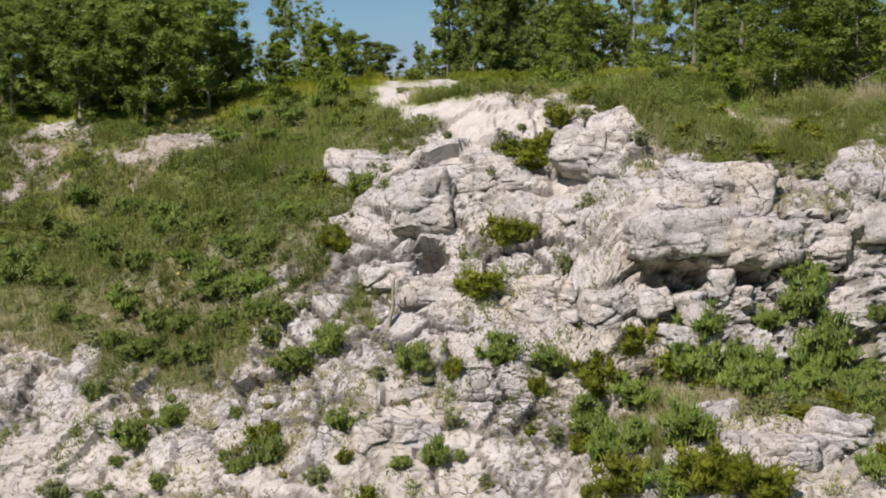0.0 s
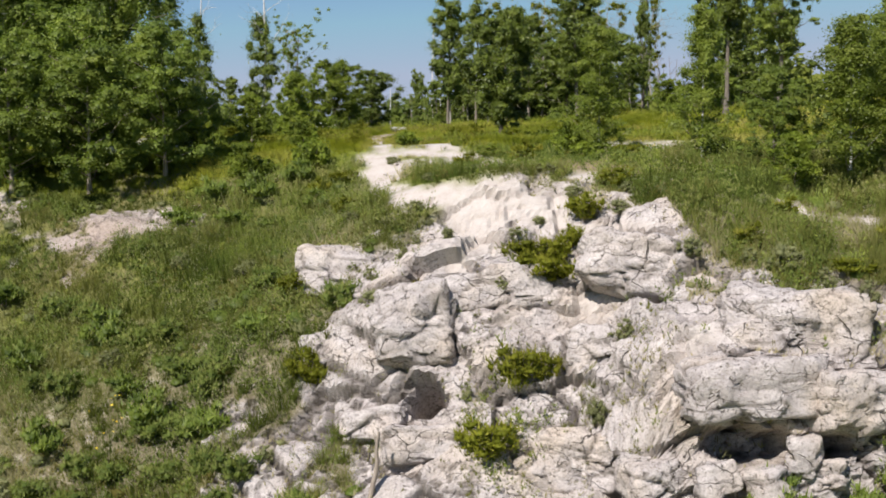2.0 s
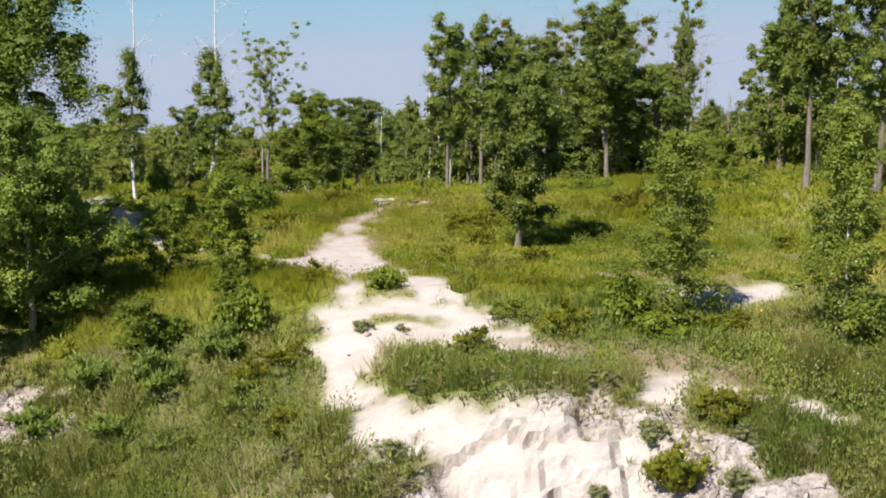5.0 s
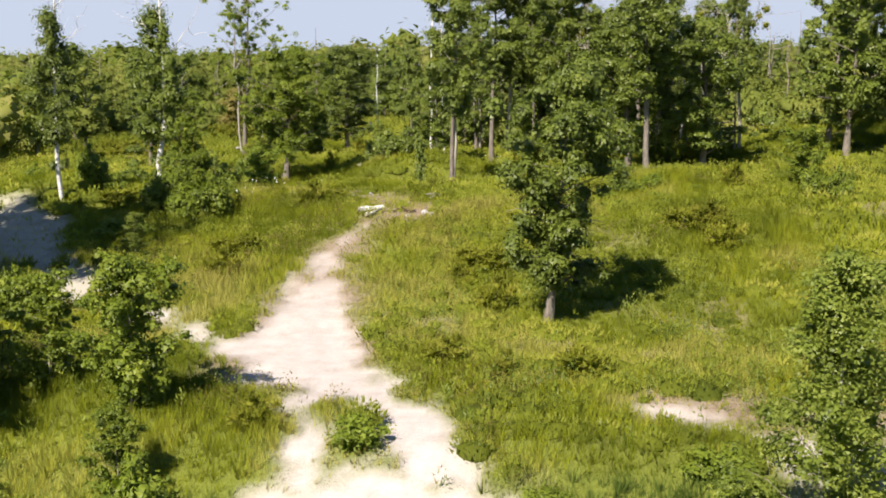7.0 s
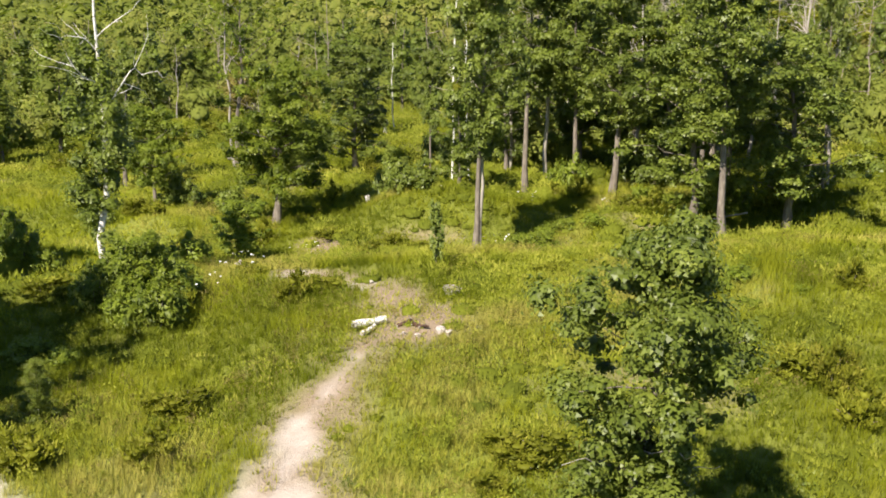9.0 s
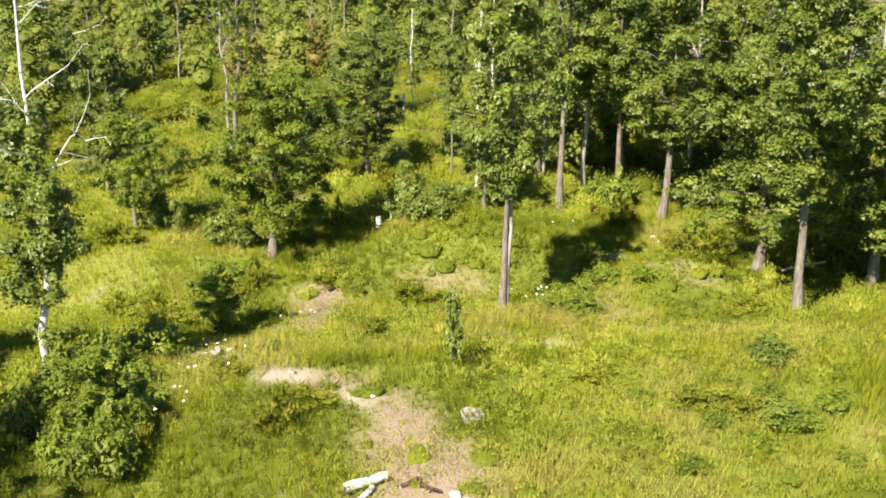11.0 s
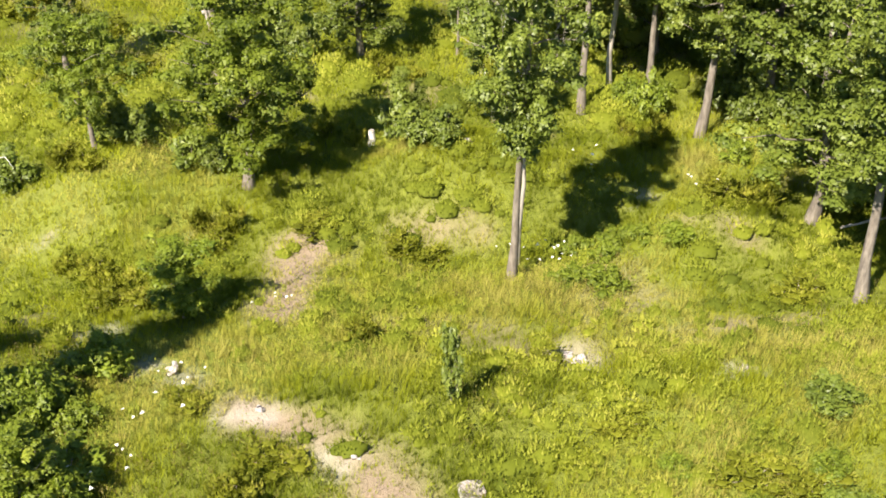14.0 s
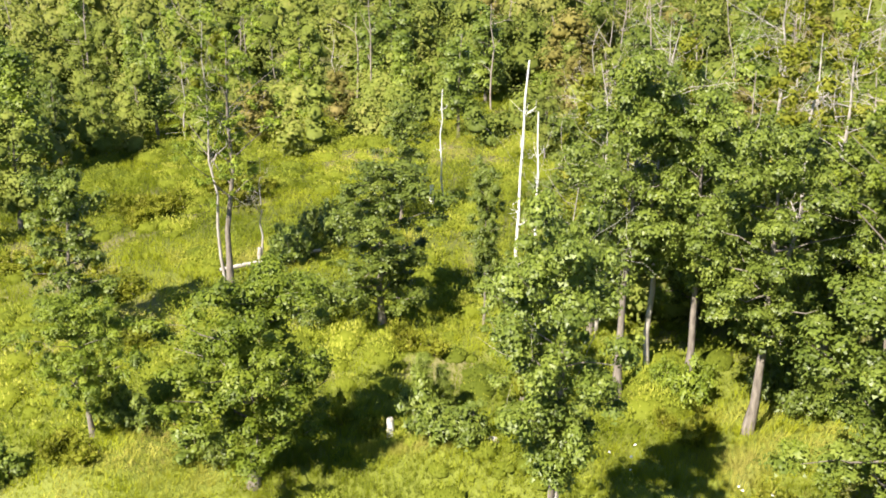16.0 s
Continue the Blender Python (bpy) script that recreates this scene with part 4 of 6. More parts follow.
# ---- dead and half-dead trees ----
def snag(name, label, seed, height, girth, bark, forks=6, reach=1.4, broken=True, lean=0.3, group="dead trees"):
    """A bare trunk with crooked dead limbs that fork once."""
    rng = np.random.default_rng(seed)
    k = np.linspace(0, 1, 9)
    trunk = np.stack([np.cumsum(rng.normal(size=9)) * 0.03 * height * lean, np.cumsum(rng.normal(size=9)) * 0.03 * height * lean, k * height], 1)
    trunk[:, :2] -= trunk[0, :2]
    radii = girth * (1 - (0.55 if broken else 0.9) * k)
    root = thing(name, label, "dead tree", group)
    part("trunk", *tube(np.concatenate([[trunk[0] - (0, 0, 0.5)], trunk]), np.concatenate([[radii[0] * 1.2], radii]), 8), bark, root)
    for i in range(forks):
        h = rng.uniform(0.45, 0.98)
        base = np.array([np.interp(h, k, trunk[:, c]) for c in range(3)])
        turn, length = i * 2.4 + rng.uniform(-0.5, 0.5), reach * rng.uniform(0.5, 1.2)
        way = np.array([math.cos(turn), math.sin(turn), rng.uniform(0.3, 1.2)])
        q = np.linspace(0, 1, 6)[:, None]
        line = base + way * q * length + np.cumsum(rng.normal(size=(6, 3)), 0) * 0.17 * length * q
        r = np.interp(h, k, radii) * 0.45
        pieces = [tube(line, r * (1 - 0.75 * q[:, 0]), 5)]
        for f in (1, 2, 3, 4, 5):
            side = way + rng.normal(size=3) * 0.8
            bend = np.linspace(0, 1, 4)[:, None]
            twig = line[f] + (side * bend + np.cumsum(rng.normal(size=(4, 3)), 0) * 0.25 * bend) * length * rng.uniform(0.25, 0.55)
            pieces.append(tube(twig, r * 0.4 * np.array([1, 0.8, 0.6, 0.3]), 4))
        part("limb", *joined(pieces), bark, root)
    return root


pole = snag("dead_birch", "bare white dead birch trunk standing among the oaks", 31, 12.5, 0.085, BIRCH, 5, 0.7, True, 0.35)
planted(pole, (-0.9, 110.5, 0, 0.97, 0.9), (0.1, 110.8, 120, 0.84, 0.9), (-0.2, 124, 200, 0.3, 1.0), (-5.4, 129, 90, 0.55, 1.2))
pole_lean = snag("dead_birch", "leaning dead birch with pale peeling bark", 32, 11.0, 0.12, DEADWOOD, 6, 1.5, False, 0.6)
planted(pole_lean, (16.2, 113.0, 0, 0.9, 1.0), (18.2, 115, 70, 0.95, 1.0), (22.0, 121, 150, 1.0, 1.0), (12.0, 128, 220, 0.9, 1.1), (6.5, 124, 10, 0.85, 1.1), (15, 136, 40, 0.8, 1.0), (24, 132, 120, 0.9, 1.0), (3, 140, 200, 0.8, 1.0), (-26, 146, 300, 0.7, 1.0), (-16, 152, 20, 0.75, 1.0), (30, 141, 250, 0.8, 1.0), (9, 150, 90, 0.8, 1.0), (-34, 138, 160, 0.75, 1.0))
bare_oak = snag("dead_oak", "dead oak with crooked bleached limbs above living crowns", 33, 12.4, 0.12, DEADWOOD, 15, 2.2, False, 0.5)
rng = np.random.default_rng(330)
shoots = np.column_stack([rng.normal(size=(22, 2)) * 1.0, rng.uniform(6.0, 12.0, 22)])
crown = clumps(rng, shoots, rng.uniform(0.25, 0.6, 22), 420, 0.1, 0.8)
part("crown", crown[0], crown[1], OLIVE_LEAF, bare_oak, "last olive green shoots among dead limbs", {"tint": crown[2]}, False)
planted(bare_oak, (4.3, 109.5, 0, 1.08, 1.0), (8.8, 108.5, 80, 0.98, 1.0), (0.6, 97.0, 30, 0.93, 0.7), (14.6, 114, 140, 1.05, 1.1), (17.6, 102.8, 200, 1.02, 0.8), (10.6, 118, 260, 1.0, 1.2), (-14.8, 117.6, 320, 0.95, 0.7), (20.5, 118, 20, 1.0, 1.0), (-14, 121, 100, 0.4, 1.2), (12.5, 117, 50, 1.0, 1.0), (2.4, 112.5, 170, 0.85, 1.0), (17.2, 121, 310, 1.05, 1.1))
dead_top = snag("dead_birch", "half-dead birch with a white forked top", 34, 12.8, 0.14, BIRCH, 9, 1.9, False, 0.35)
rng = np.random.default_rng(340)
high = np.concatenate([rng.uniform(1.6, 5.0, 26), rng.uniform(4.5, 8.6, 46)])
round_it = rng.uniform(0, 6.3, 72)
out = rng.uniform(0.1, 1.0, 72) * np.interp(high, [0.5, 3, 6, 8.6], [0.5, 0.9, 1.2, 0.5])
spots_on = np.stack([out * np.cos(round_it), out * np.sin(round_it), high], 1)
crown = clumps(rng, spots_on, rng.uniform(0.35, 0.75, 72), 560, 0.09, 0.9)
part("crown", crown[0], crown[1], OAK_LEAF, dead_top, "leafy shoots round the middle of the trunk", {"tint": crown[2]}, False)
planted(dead_top, (-12.45, 86.0, 0, 0.95, 1.0), (-16.4, 84.4, 90, 0.98, 0.8), (-22.0, 63.0, 200, 1.0, 1.2))
stub = snag("cliff_snag", "broken grey snag leaning on the cliff slope", 35, 2.3, 0.09, TWIG, 2, 0.5, True, 0.5)
stub.matrix_basis = pose(-2.2, 40.0, float(heights(np.array([-2.2]), np.array([40.0]))[0]) - 0.1, -8, 6, 0)


# ---- bushes ----
def bush_set(name, label, group, leaf, seed, size, each, shoots=False):
    return [bush(name, seed + k, 1.5, 1.1, leaf, label, each=each, size=size, stems=9 + 2 * k, group=group, shoots=shoots) for k in range(2)]


SLOPE, FIELD = "bushes on the cliff slope", "bushes in the meadow"
kinds = {
    "green": bush_set("leafy_bush", "fresh green leafy bush on the chalk slope", SLOPE, EDGE_LEAF, 301, 0.075, 900, True),
    "olive": bush_set("broom_bush", "yellowish green broom bush on bare chalk", SLOPE, OLIVE_LEAF, 303, 0.065, 900, True),
    "dark": bush_set("low_shrub", "low dark green shrub on the steep slope", SLOPE, HERB, 305, 0.07, 900, True),
    "pale": bush_set("wormwood_tuft", "grey-green wormwood tuft on the dry chalk", SLOPE, PALE_LEAF, 307, 0.045, 900, True),
    "meadow": bush_set("meadow_bush", "low leafy green bush in the meadow grass", FIELD, BUSH_LEAF, 309, 0.062, 1300),
    "shrub": bush_set("olive_shrub", "olive green shrub in the meadow grass", FIELD, OLIVE_LEAF, 311, 0.075, 800, True),
    "oakling": bush_set("oak_bush", "young oak bush in the meadow grass", FIELD, OAK_LEAF, 313, 0.066, 1200),
}
used = set()
dice = random.Random(7)


def set_bush(kind, x, y, wide, high):
    first = kinds[kind][dice.randrange(2)]
    z = float(heights(np.array([x]), np.array([y]))[0])
    m = pose(x, y, z - 0.06, 0, 0, dice.uniform(0, 360)) @ Matrix.Diagonal((wide / 1.5, wide / 1.5, high / 1.1, 1))
    if first in used:
        return copy_thing(first, m)
    used.add(first)
    first.matrix_basis = m
    return first


def shrubs(kind, *spots, most=1.5, low=1.0):
    """Bushes at (x, y, width, height); a wide one is a stand of several."""
    for x, y, wide, high in spots:
        n = max(1, round((wide / most) ** 1.6))
        for k in range(n):
            a, r = k * 2.4, 0.0 if n == 1 else wide * 0.42 * math.sqrt((k + 0.5) / n)
            w = wide if n == 1 else most * dice.uniform(0.75, 1.2)
            set_bush(kind, x + r * math.cos(a), y + r * math.sin(a) * 0.75, w, min(high, w * 0.95) * low * dice.uniform(0.8, 1.1))


shrubs("olive", (2.3, 42.0, 1.9, 1.4), (1.3, 40.4, 1.7, 1.1), (3.4, 45.0, 1.9, 1.0), (3.2, 42.3, 0.9, 1.1), (3.2, 37.8, 0.7, 0.7), (9.4, 31.3, 1.7, 1.1), (5.5, 33.1, 1.8, 1.1), (7.5, 31.9, 1.9, 1.4), (8.3, 31.5, 1.6, 1.1), (5.3, 37.2, 1.9, 1.4), (7.2, 37.0, 2.2, 1.2), (-4.4, 44.6, 1.5, 1.1))
shrubs("green", (1.9, 38.3, 1.6, 1.2), (3.7, 38.3, 1.6, 1.2), (4.8, 36.4, 1.6, 1.5), (11.9, 37.0, 4.2, 2.0), (13.8, 36.8, 2.5, 1.9), (5.7, 34.7, 2.0, 1.5), (7.4, 33.2, 1.7, 1.6), (-0.4, 35.8, 1.1, 1.2), (-3.7, 36.9, 0.9, 1.1), (8.6, 36.6, 2.0, 1.4), (6.7, 32.3, 1.8, 1.5), (12.7, 32.0, 1.1, 1.1), (10.6, 35.4, 2.2, 1.2), (9.4, 37.0, 2.2, 1.3), (10.4, 36.8, 2.2, 1.5), (13.0, 37.2, 2.4, 1.7), (6.4, 36.2, 1.8, 1.3))
shrubs("dark", (-8.8, 43.9, 3.4, 1.1), (-6.8, 42.1, 2.8, 1.1), (-11.2, 43.9, 2.4, 1.0), (-13.9, 49.8, 2.4, 1.0), (-16.7, 46.9, 2.4, 1.1), (-15.4, 45.0, 2.2, 1.0), (-13.7, 46.7, 2.4, 1.1), (-8.1, 45.2, 2.2, 1.1), (-10.2, 47.4, 2.4, 1.0), (-17.6, 49.5, 2.4, 1.0), (-6.2, 48.4, 1.6, 0.9), most=1.4, low=0.9)
shrubs("dark", (-10.2, 42.3, 2.5, 1.2), (-12.8, 43.5, 2.6, 1.2), (-5.7, 40.3, 1.8, 1.3), (-4.2, 40.0, 1.8, 1.4), (-1.2, 38.6, 1.6, 1.4), (-11.6, 39.8, 1.8, 1.4), (-10.1, 39.9, 1.6, 1.3), (-13.7, 41.8, 1.1, 1.3), (-6.9, 37.1, 0.8, 1.2), (-6.3, 37.1, 1.6, 1.5), (13.1, 36.3, 2.2, 1.4), (13.6, 34.8, 1.6, 1.1), (15.0, 37.6, 1.0, 1.6), (12.1, 38.0, 1.1, 1.1), (-3.4, 45.5, 1.5, 1.1), low=0.9)
shrubs("pale", (5.5, 42.0, 0.9, 0.9), (8.5, 41.4, 1.7, 0.8), (11.0, 41.6, 2.4, 0.9), (13.2, 40.6, 2.4, 0.9), (0.7, 42.0, 0.8, 1.0), (4.5, 40.8, 1.0, 1.2), (-2.2, 44.8, 1.2, 0.9), (-14.2, 38.2, 1.2, 1.1), (-10.8, 37.6, 1.2, 1.0), (-4.5, 35.6, 0.9, 0.9), (1.3, 35.0, 1.2, 0.9), (3.6, 36.2, 1.1, 1.0), (0.2, 37.0, 1.4, 1.0), (11.4, 34.6, 2.0, 0.9), (9.9, 34.4, 1.4, 0.9), (2.6, 46.4, 1.6, 0.6), (-0.9, 46.9, 0.8, 0.6), (-3.0, 47.2, 1.2, 0.7), (1.9, 44.5, 0.8, 0.6), (-2.0, 55.4, 0.9, 0.4), (-0.9, 55.2, 0.9, 0.4))
shrubs("meadow", (-1.55, 58.2, 1.2, 0.7), (5.3, 57.0, 1.7, 1.1), (5.9, 54.4, 2.8, 1.6), (2.1, 56.0, 1.6, 0.9), (-11.2, 82.6, 2.4, 1.6), (-5.5, 56.1, 1.6, 1.3), (-7.7, 56.5, 1.9, 1.5), (-8.9, 57.6, 1.6, 1.6), (15.2, 80.2, 2.0, 1.8), (-12.8, 70.3, 2.8, 1.6), (-9.9, 81.5, 2.3, 2.0), (-12.0, 79.1, 2.5, 2.1), (-15.1, 86.2, 2.4, 1.8), (15.8, 102.2, 2.5, 2.8), (3.3, 97.2, 3.0, 1.4), (9.2, 102.2, 3.2, 1.6), (-9.7, 83.4, 3.0, 2.3), (2.8, 94.4, 2.2, 1.6), (5.1, 96.6, 2.3, 1.1), (12.3, 99.6, 1.8, 2.5), (-11.4, 86.2, 1.5, 1.4), (5.5, 107.7, 3.4, 1.7))
shrubs("shrub", (1.6, 68.6, 1.2, 1.5), (0.1, 64.1, 1.7, 0.8), (3.4, 62.4, 1.7, 0.7), (3.4, 54.5, 1.7, 0.9), (1.0, 53.6, 1.6, 0.9), (-9.5, 82.7, 2.6, 1.2), (-3.8, 59.2, 1.4, 0.8), (-4.0, 54.7, 1.4, 0.8), (-5.1, 54.3, 1.3, 0.9), (13.1, 66.7, 1.0, 1.4), (1.5, 62.6, 0.9, 0.7), (7.7, 53.8, 1.4, 1.0), (-9.7, 69.6, 2.3, 1.0), (-7.2, 75.6, 1.6, 1.2), (1.6, 72.9, 1.9, 1.2), (0.8, 71.4, 1.4, 0.9), (9.4, 76.7, 2.7, 1.2))
shrubs("shrub", (12.2, 82.9, 1.3, 1.3), (-15.8, 101.7, 2.2, 1.6), (-9.7, 98.1, 2.8, 1.2), (13.5, 99.9, 2.3, 1.4), (-4.7, 110.3, 2.5, 1.4), (-10.3, 73.2, 1.7, 1.5), (-7.3, 73.0, 1.7, 1.0), (-14.0, 84.3, 1.7, 1.1), (9.6, 74.3, 1.8, 1.1), (-11.4, 93.6, 2.8, 1.3), (-5.7, 84.0, 1.6, 1.0), (-3.7, 90.7, 1.7, 0.8), (-2.7, 96.9, 2.0, 1.2), (8.0, 98.8, 2.5, 1.4), (-6.4, 104.7, 2.4, 2.0), (5.3, 104.7, 3.0, 1.6), (6.6, 84.6, 2.6, 0.8))
shrubs("oakling", (-2.6, 101.9, 2.0, 1.6), (-14.6, 104.3, 2.0, 1.4), (9.2, 106.3, 2.8, 2.6), (8.1, 87.4, 1.3, 0.6), (7.7, 83.9, 1.3, 0.5), (-11.1, 102.3, 2.3, 1.0), (-18.1, 101.2, 1.6, 1.2), (11.5, 105.4, 2.1, 2.8), (-3.9, 104.6, 1.6, 1.8), (12.9, 119.9, 3.6, 2.8), (9.8, 111.8, 3.4, 2.2), (-1.3, 116.0, 3.6, 2.0), (-12.4, 121.5, 3.0, 1.6), (-10.6, 124.2, 4.0, 2.6), (-9.7, 113.8, 3.0, 2.0))
shrubs("shrub", (3.1, 86.8, 1.4, 0.5), (1.2, 90.0, 1.5, 0.6), (-4.9, 85.2, 1.5, 0.8), (8.9, 94.0, 1.8, 0.7), (-6.3, 98.1, 1.7, 0.7), (-7.6, 87.2, 1.2, 0.6), (-13.7, 95.7, 2.0, 1.0))
shrubs("green", (-9.4, 55.0, 1.7, 1.2), (-7.6, 54.4, 1.6, 1.0), (-6.0, 55.4, 1.5, 1.1), (-5.0, 53.6, 1.4, 0.9), (-8.4, 53.2, 1.5, 0.9), (-10.6, 53.8, 1.6, 1.0), (-6.8, 52.6, 1.3, 0.8))
shrubs("shrub", (9.6, 43.4, 1.4, 0.8), (12.4, 42.0, 1.5, 0.8), (14.4, 43.4, 1.6, 0.9), (11.4, 45.4, 1.3, 0.7), (-25.8, 123.9, 4.5, 1.9), (-25.6, 119.6, 3.6, 1.5), (-22.6, 128, 5.0, 2.0), (-18.0, 131, 5.0, 2.2), (-20.5, 117, 3.0, 1.4), (-13.2, 116, 2.6, 1.3), (-17, 112, 2.4, 1.3), most=2.2)
shrubs("pale", (-1.0, 49.0, 0.9, 0.5), (-2.7, 48.2, 1.1, 0.6), (-1.3, 46.6, 1.0, 0.6), (4.8, 48.6, 1.2, 0.6), (6.1, 46.6, 1.0, 0.6), (-3.4, 50.2, 1.3, 0.6), (-2.4, 46.0, 1.0, 0.7), (3.9, 50.2, 1.4, 0.6), (1.2, 50.6, 1.3, 0.5), (-0.4, 50.9, 1.2, 0.5), (2.4, 50.9, 1.3, 0.6), (0.2, 46.2, 0.7, 0.5))
shrubs("olive", (2.9, 45.9, 1.5, 0.8), (3.7, 45.6, 1.1, 0.7), (-5.2, 47.6, 1.2, 0.8))
shrubs("green", (-9.6, 44.6, 1.6, 1.3), (-12.2, 48.6, 1.7, 1.3), (-15.0, 48.2, 1.6, 1.3), (-7.6, 43.6, 1.5, 1.2), (-6.4, 46.2, 1.3, 1.1), (-13.4, 45.2, 1.5, 1.2), (-16.8, 51.0, 1.6, 1.2), (-10.8, 46.0, 1.4, 1.1), (-18.6, 47.6, 1.8, 1.4))
shrubs("pale", (-8.0, 47.6, 1.2, 0.9), (-11.6, 47.2, 1.3, 0.9), (-14.4, 44.2, 1.3, 0.9), (-9.2, 41.4, 1.1, 0.9), (-5.4, 42.4, 1.1, 0.9), (-16.0, 46.2, 1.2, 0.9), (-7.2, 49.4, 1.2, 0.8), (-10.0, 51.2, 1.2, 0.8), (-4.6, 50.6, 1.0, 0.7), (7.6, 42.6, 1.1, 0.8), (9.4, 42.4, 1.2, 0.9), (6.6, 47.8, 1.1, 0.7), (3.4, 47.4, 0.8, 0.5), (-0.4, 48.0, 0.6, 0.4), (-2.0, 48.6, 0.8, 0.5))
shrubs("olive", (5.0, 47.4, 1.3, 0.8), (6.4, 48.9, 1.2, 0.8), (-3.6, 51.6, 1.1, 0.7), (4.4, 46.2, 0.9, 0.6))
shrubs("meadow", (-24.4, 103.6, 2.4, 1.4))
shrubs("meadow", (-11.5, 87.0, 2.4, 1.6), (-10.4, 86.1, 2.0, 1.4), (-11.0, 84.7, 2.2, 1.6), (-9.6, 84.3, 1.9, 1.3), (-10.3, 88.5, 1.8, 1.2))
shrubs("meadow", (8.1, 83.7, 1.1, 0.5), (6.9, 82.8, 0.9, 0.45), (7.6, 85.2, 1.0, 0.5), (9.2, 84.6, 1.2, 0.6), (5.9, 83.9, 0.9, 0.4), (8.8, 82.2, 1.1, 0.5), (7.2, 81.2, 1.0, 0.45), (9.8, 86.4, 1.2, 0.6), (5.0, 81.8, 0.9, 0.4), (10.6, 82.9, 1.1, 0.5), (4.2, 85.3, 0.8, 0.4), (6.2, 86.6, 1.0, 0.45), (3.2, 83.0, 0.8, 0.4), (10.0, 88.6, 1.2, 0.6), (5.6, 79.8, 1.0, 0.5), (8.2, 79.2, 1.1, 0.5))
for k in range(40):
    x, y = dice.uniform(-15, 3), dice.uniform(33.0, 39.5)
    shrubs(("dark", "pale", "pale", "olive")[k % 4], (x, y, dice.uniform(0.5, 0.95), dice.uniform(0.45, 0.8)))
for k in range(14):
    shrubs(("pale", "olive")[k % 2], (dice.uniform(4, 15), dice.uniform(32.5, 37), dice.uniform(0.7, 1.1), dice.uniform(0.5, 0.8)))


# ---- small things on the hilltop ----
def log_thing(name, label, a, b, r, bark, seed, group=""):
    """A sawn log lying between two points, with pale ends."""
    rng = np.random.default_rng(seed)
    a, b = np.array(a, float), np.array(b, float)
    q = np.linspace(0, 1, 9)[:, None]
    line = a + (b - a) * q + rng.normal(size=(9, 3)) * 0.012
    verts, faces = tube(line, r * (1 - 0.18 * q[:, 0]) * rng.uniform(0.94, 1.06, 9), 12)
    root = thing(name, label, "log", group)
    part("bark", verts, faces, bark, root)
    for end, way, s in ((line[0], a - b, r), (line[-1], b - a, r * 0.82)):
        way = way / np.linalg.norm(way)
        disc = tube([end - way * 0.02, end + way * 0.004, end + way * 0.006], [s * 0.97, s * 0.95, 0.001], 12)
        part("sawn_end", *disc, DEADWOOD, root)
    return root


def top_of(x, y):
    return float(heights(np.array([x]), np.array([y]))[0])


zb = top_of(-2.7, 80.8)
log_thing("birch_log", "thick white birch log laid as a bench", (-3.25, 80.6, zb + 0.2), (-2.3, 81.25, zb + 0.2), 0.125, BIRCH, 1, "logs of the bench")
log_thing("birch_log", "short birch log propped under the bench", (-2.95, 80.1, zb + 0.06), (-2.62, 80.85, zb + 0.08), 0.08, BIRCH, 2, "logs of the bench")
log_thing("charred_log", "charred dark log end beside the fireplace", (-2.0, 80.95, zb + 0.06), (-1.55, 81.2, zb + 0.2), 0.055, CHAR, 3)
zf = top_of(-1.5, 80.9)
log_thing("charred_log", "burnt branch lying across the fireplace", (-1.5, 81.0, zf + 0.05), (-1.0, 80.7, zf + 0.1), 0.05, CHAR, 5)
log_thing("charred_log", "burnt branch propped on the ashes", (-1.6, 81.15, zf + 0.16), (-1.25, 80.75, zf + 0.05), 0.04, CHAR, 11)
for k, (x, y, s) in enumerate(((-1.75, 80.45, 0.08), (-1.3, 80.25, 0.07), (-0.62, 80.55, 0.13), (-0.42, 80.5, 0.11), (-1.6, 81.2, 0.07))):
    boulder("hearth_stone", "small white stone of the fireplace ring", 60 + k, (x, y, top_of(x, y) + s * 0.5), (s, s * 0.9, s * 0.7), k * 50, 0, 0, 7, "stones of the fireplace")
boulder("chalk_stone", "flat grey-white stone lying in the grass", 70, (-0.35, 84.45, top_of(-0.35, 84.45) + 0.06), (0.27, 0.22, 0.11), 20, 0, 0, 14)
for k, (x, y, s) in enumerate(((2.0, 90.9, 0.2), (2.35, 90.4, 0.24), (6.45, 89.4, 0.16), (-8.4, 88.7, 0.25), (-5.7, 87.1, 0.2), (1.05, 59.2, 0.16), (-1.35, 101.9, 0.22), (-3.1, 85.5, 0.2), (-1.9, 55.1, 0.1), (-2.3, 54.2, 0.08))):
    boulder("chalk_stone", "pale chalk stone half sunk in the grass", 80 + k, (x, y, top_of(x, y) + s * 0.1), (s * 0.8, s * 0.65, s * 0.4), k * 40, 0, 0, 9, "stones in the grass")
log_thing("birch_stump", "short white birch stump standing in the grass", (-5.15, 104.8, top_of(-5.15, 104.8) - 0.2), (-5.12, 104.8, top_of(-5.15, 104.8) + 0.75), 0.15, BIRCH, 6, "white stumps")
log_thing("birch_stump", "white broken birch stump in the far grass", (-6.2, 129.4, top_of(-6.2, 129.4) - 0.2), (-6.2, 129.5, top_of(-6.2, 129.4) + 1.1), 0.14, BIRCH, 7, "white stumps")
log_thing("birch_stump", "grey broken stump in the far grass", (-14, 120.6, top_of(-14, 120.6) - 0.2), (-13.9, 120.6, top_of(-14, 120.6) + 0.8), 0.14, DEADWOOD, 8, "white stumps")
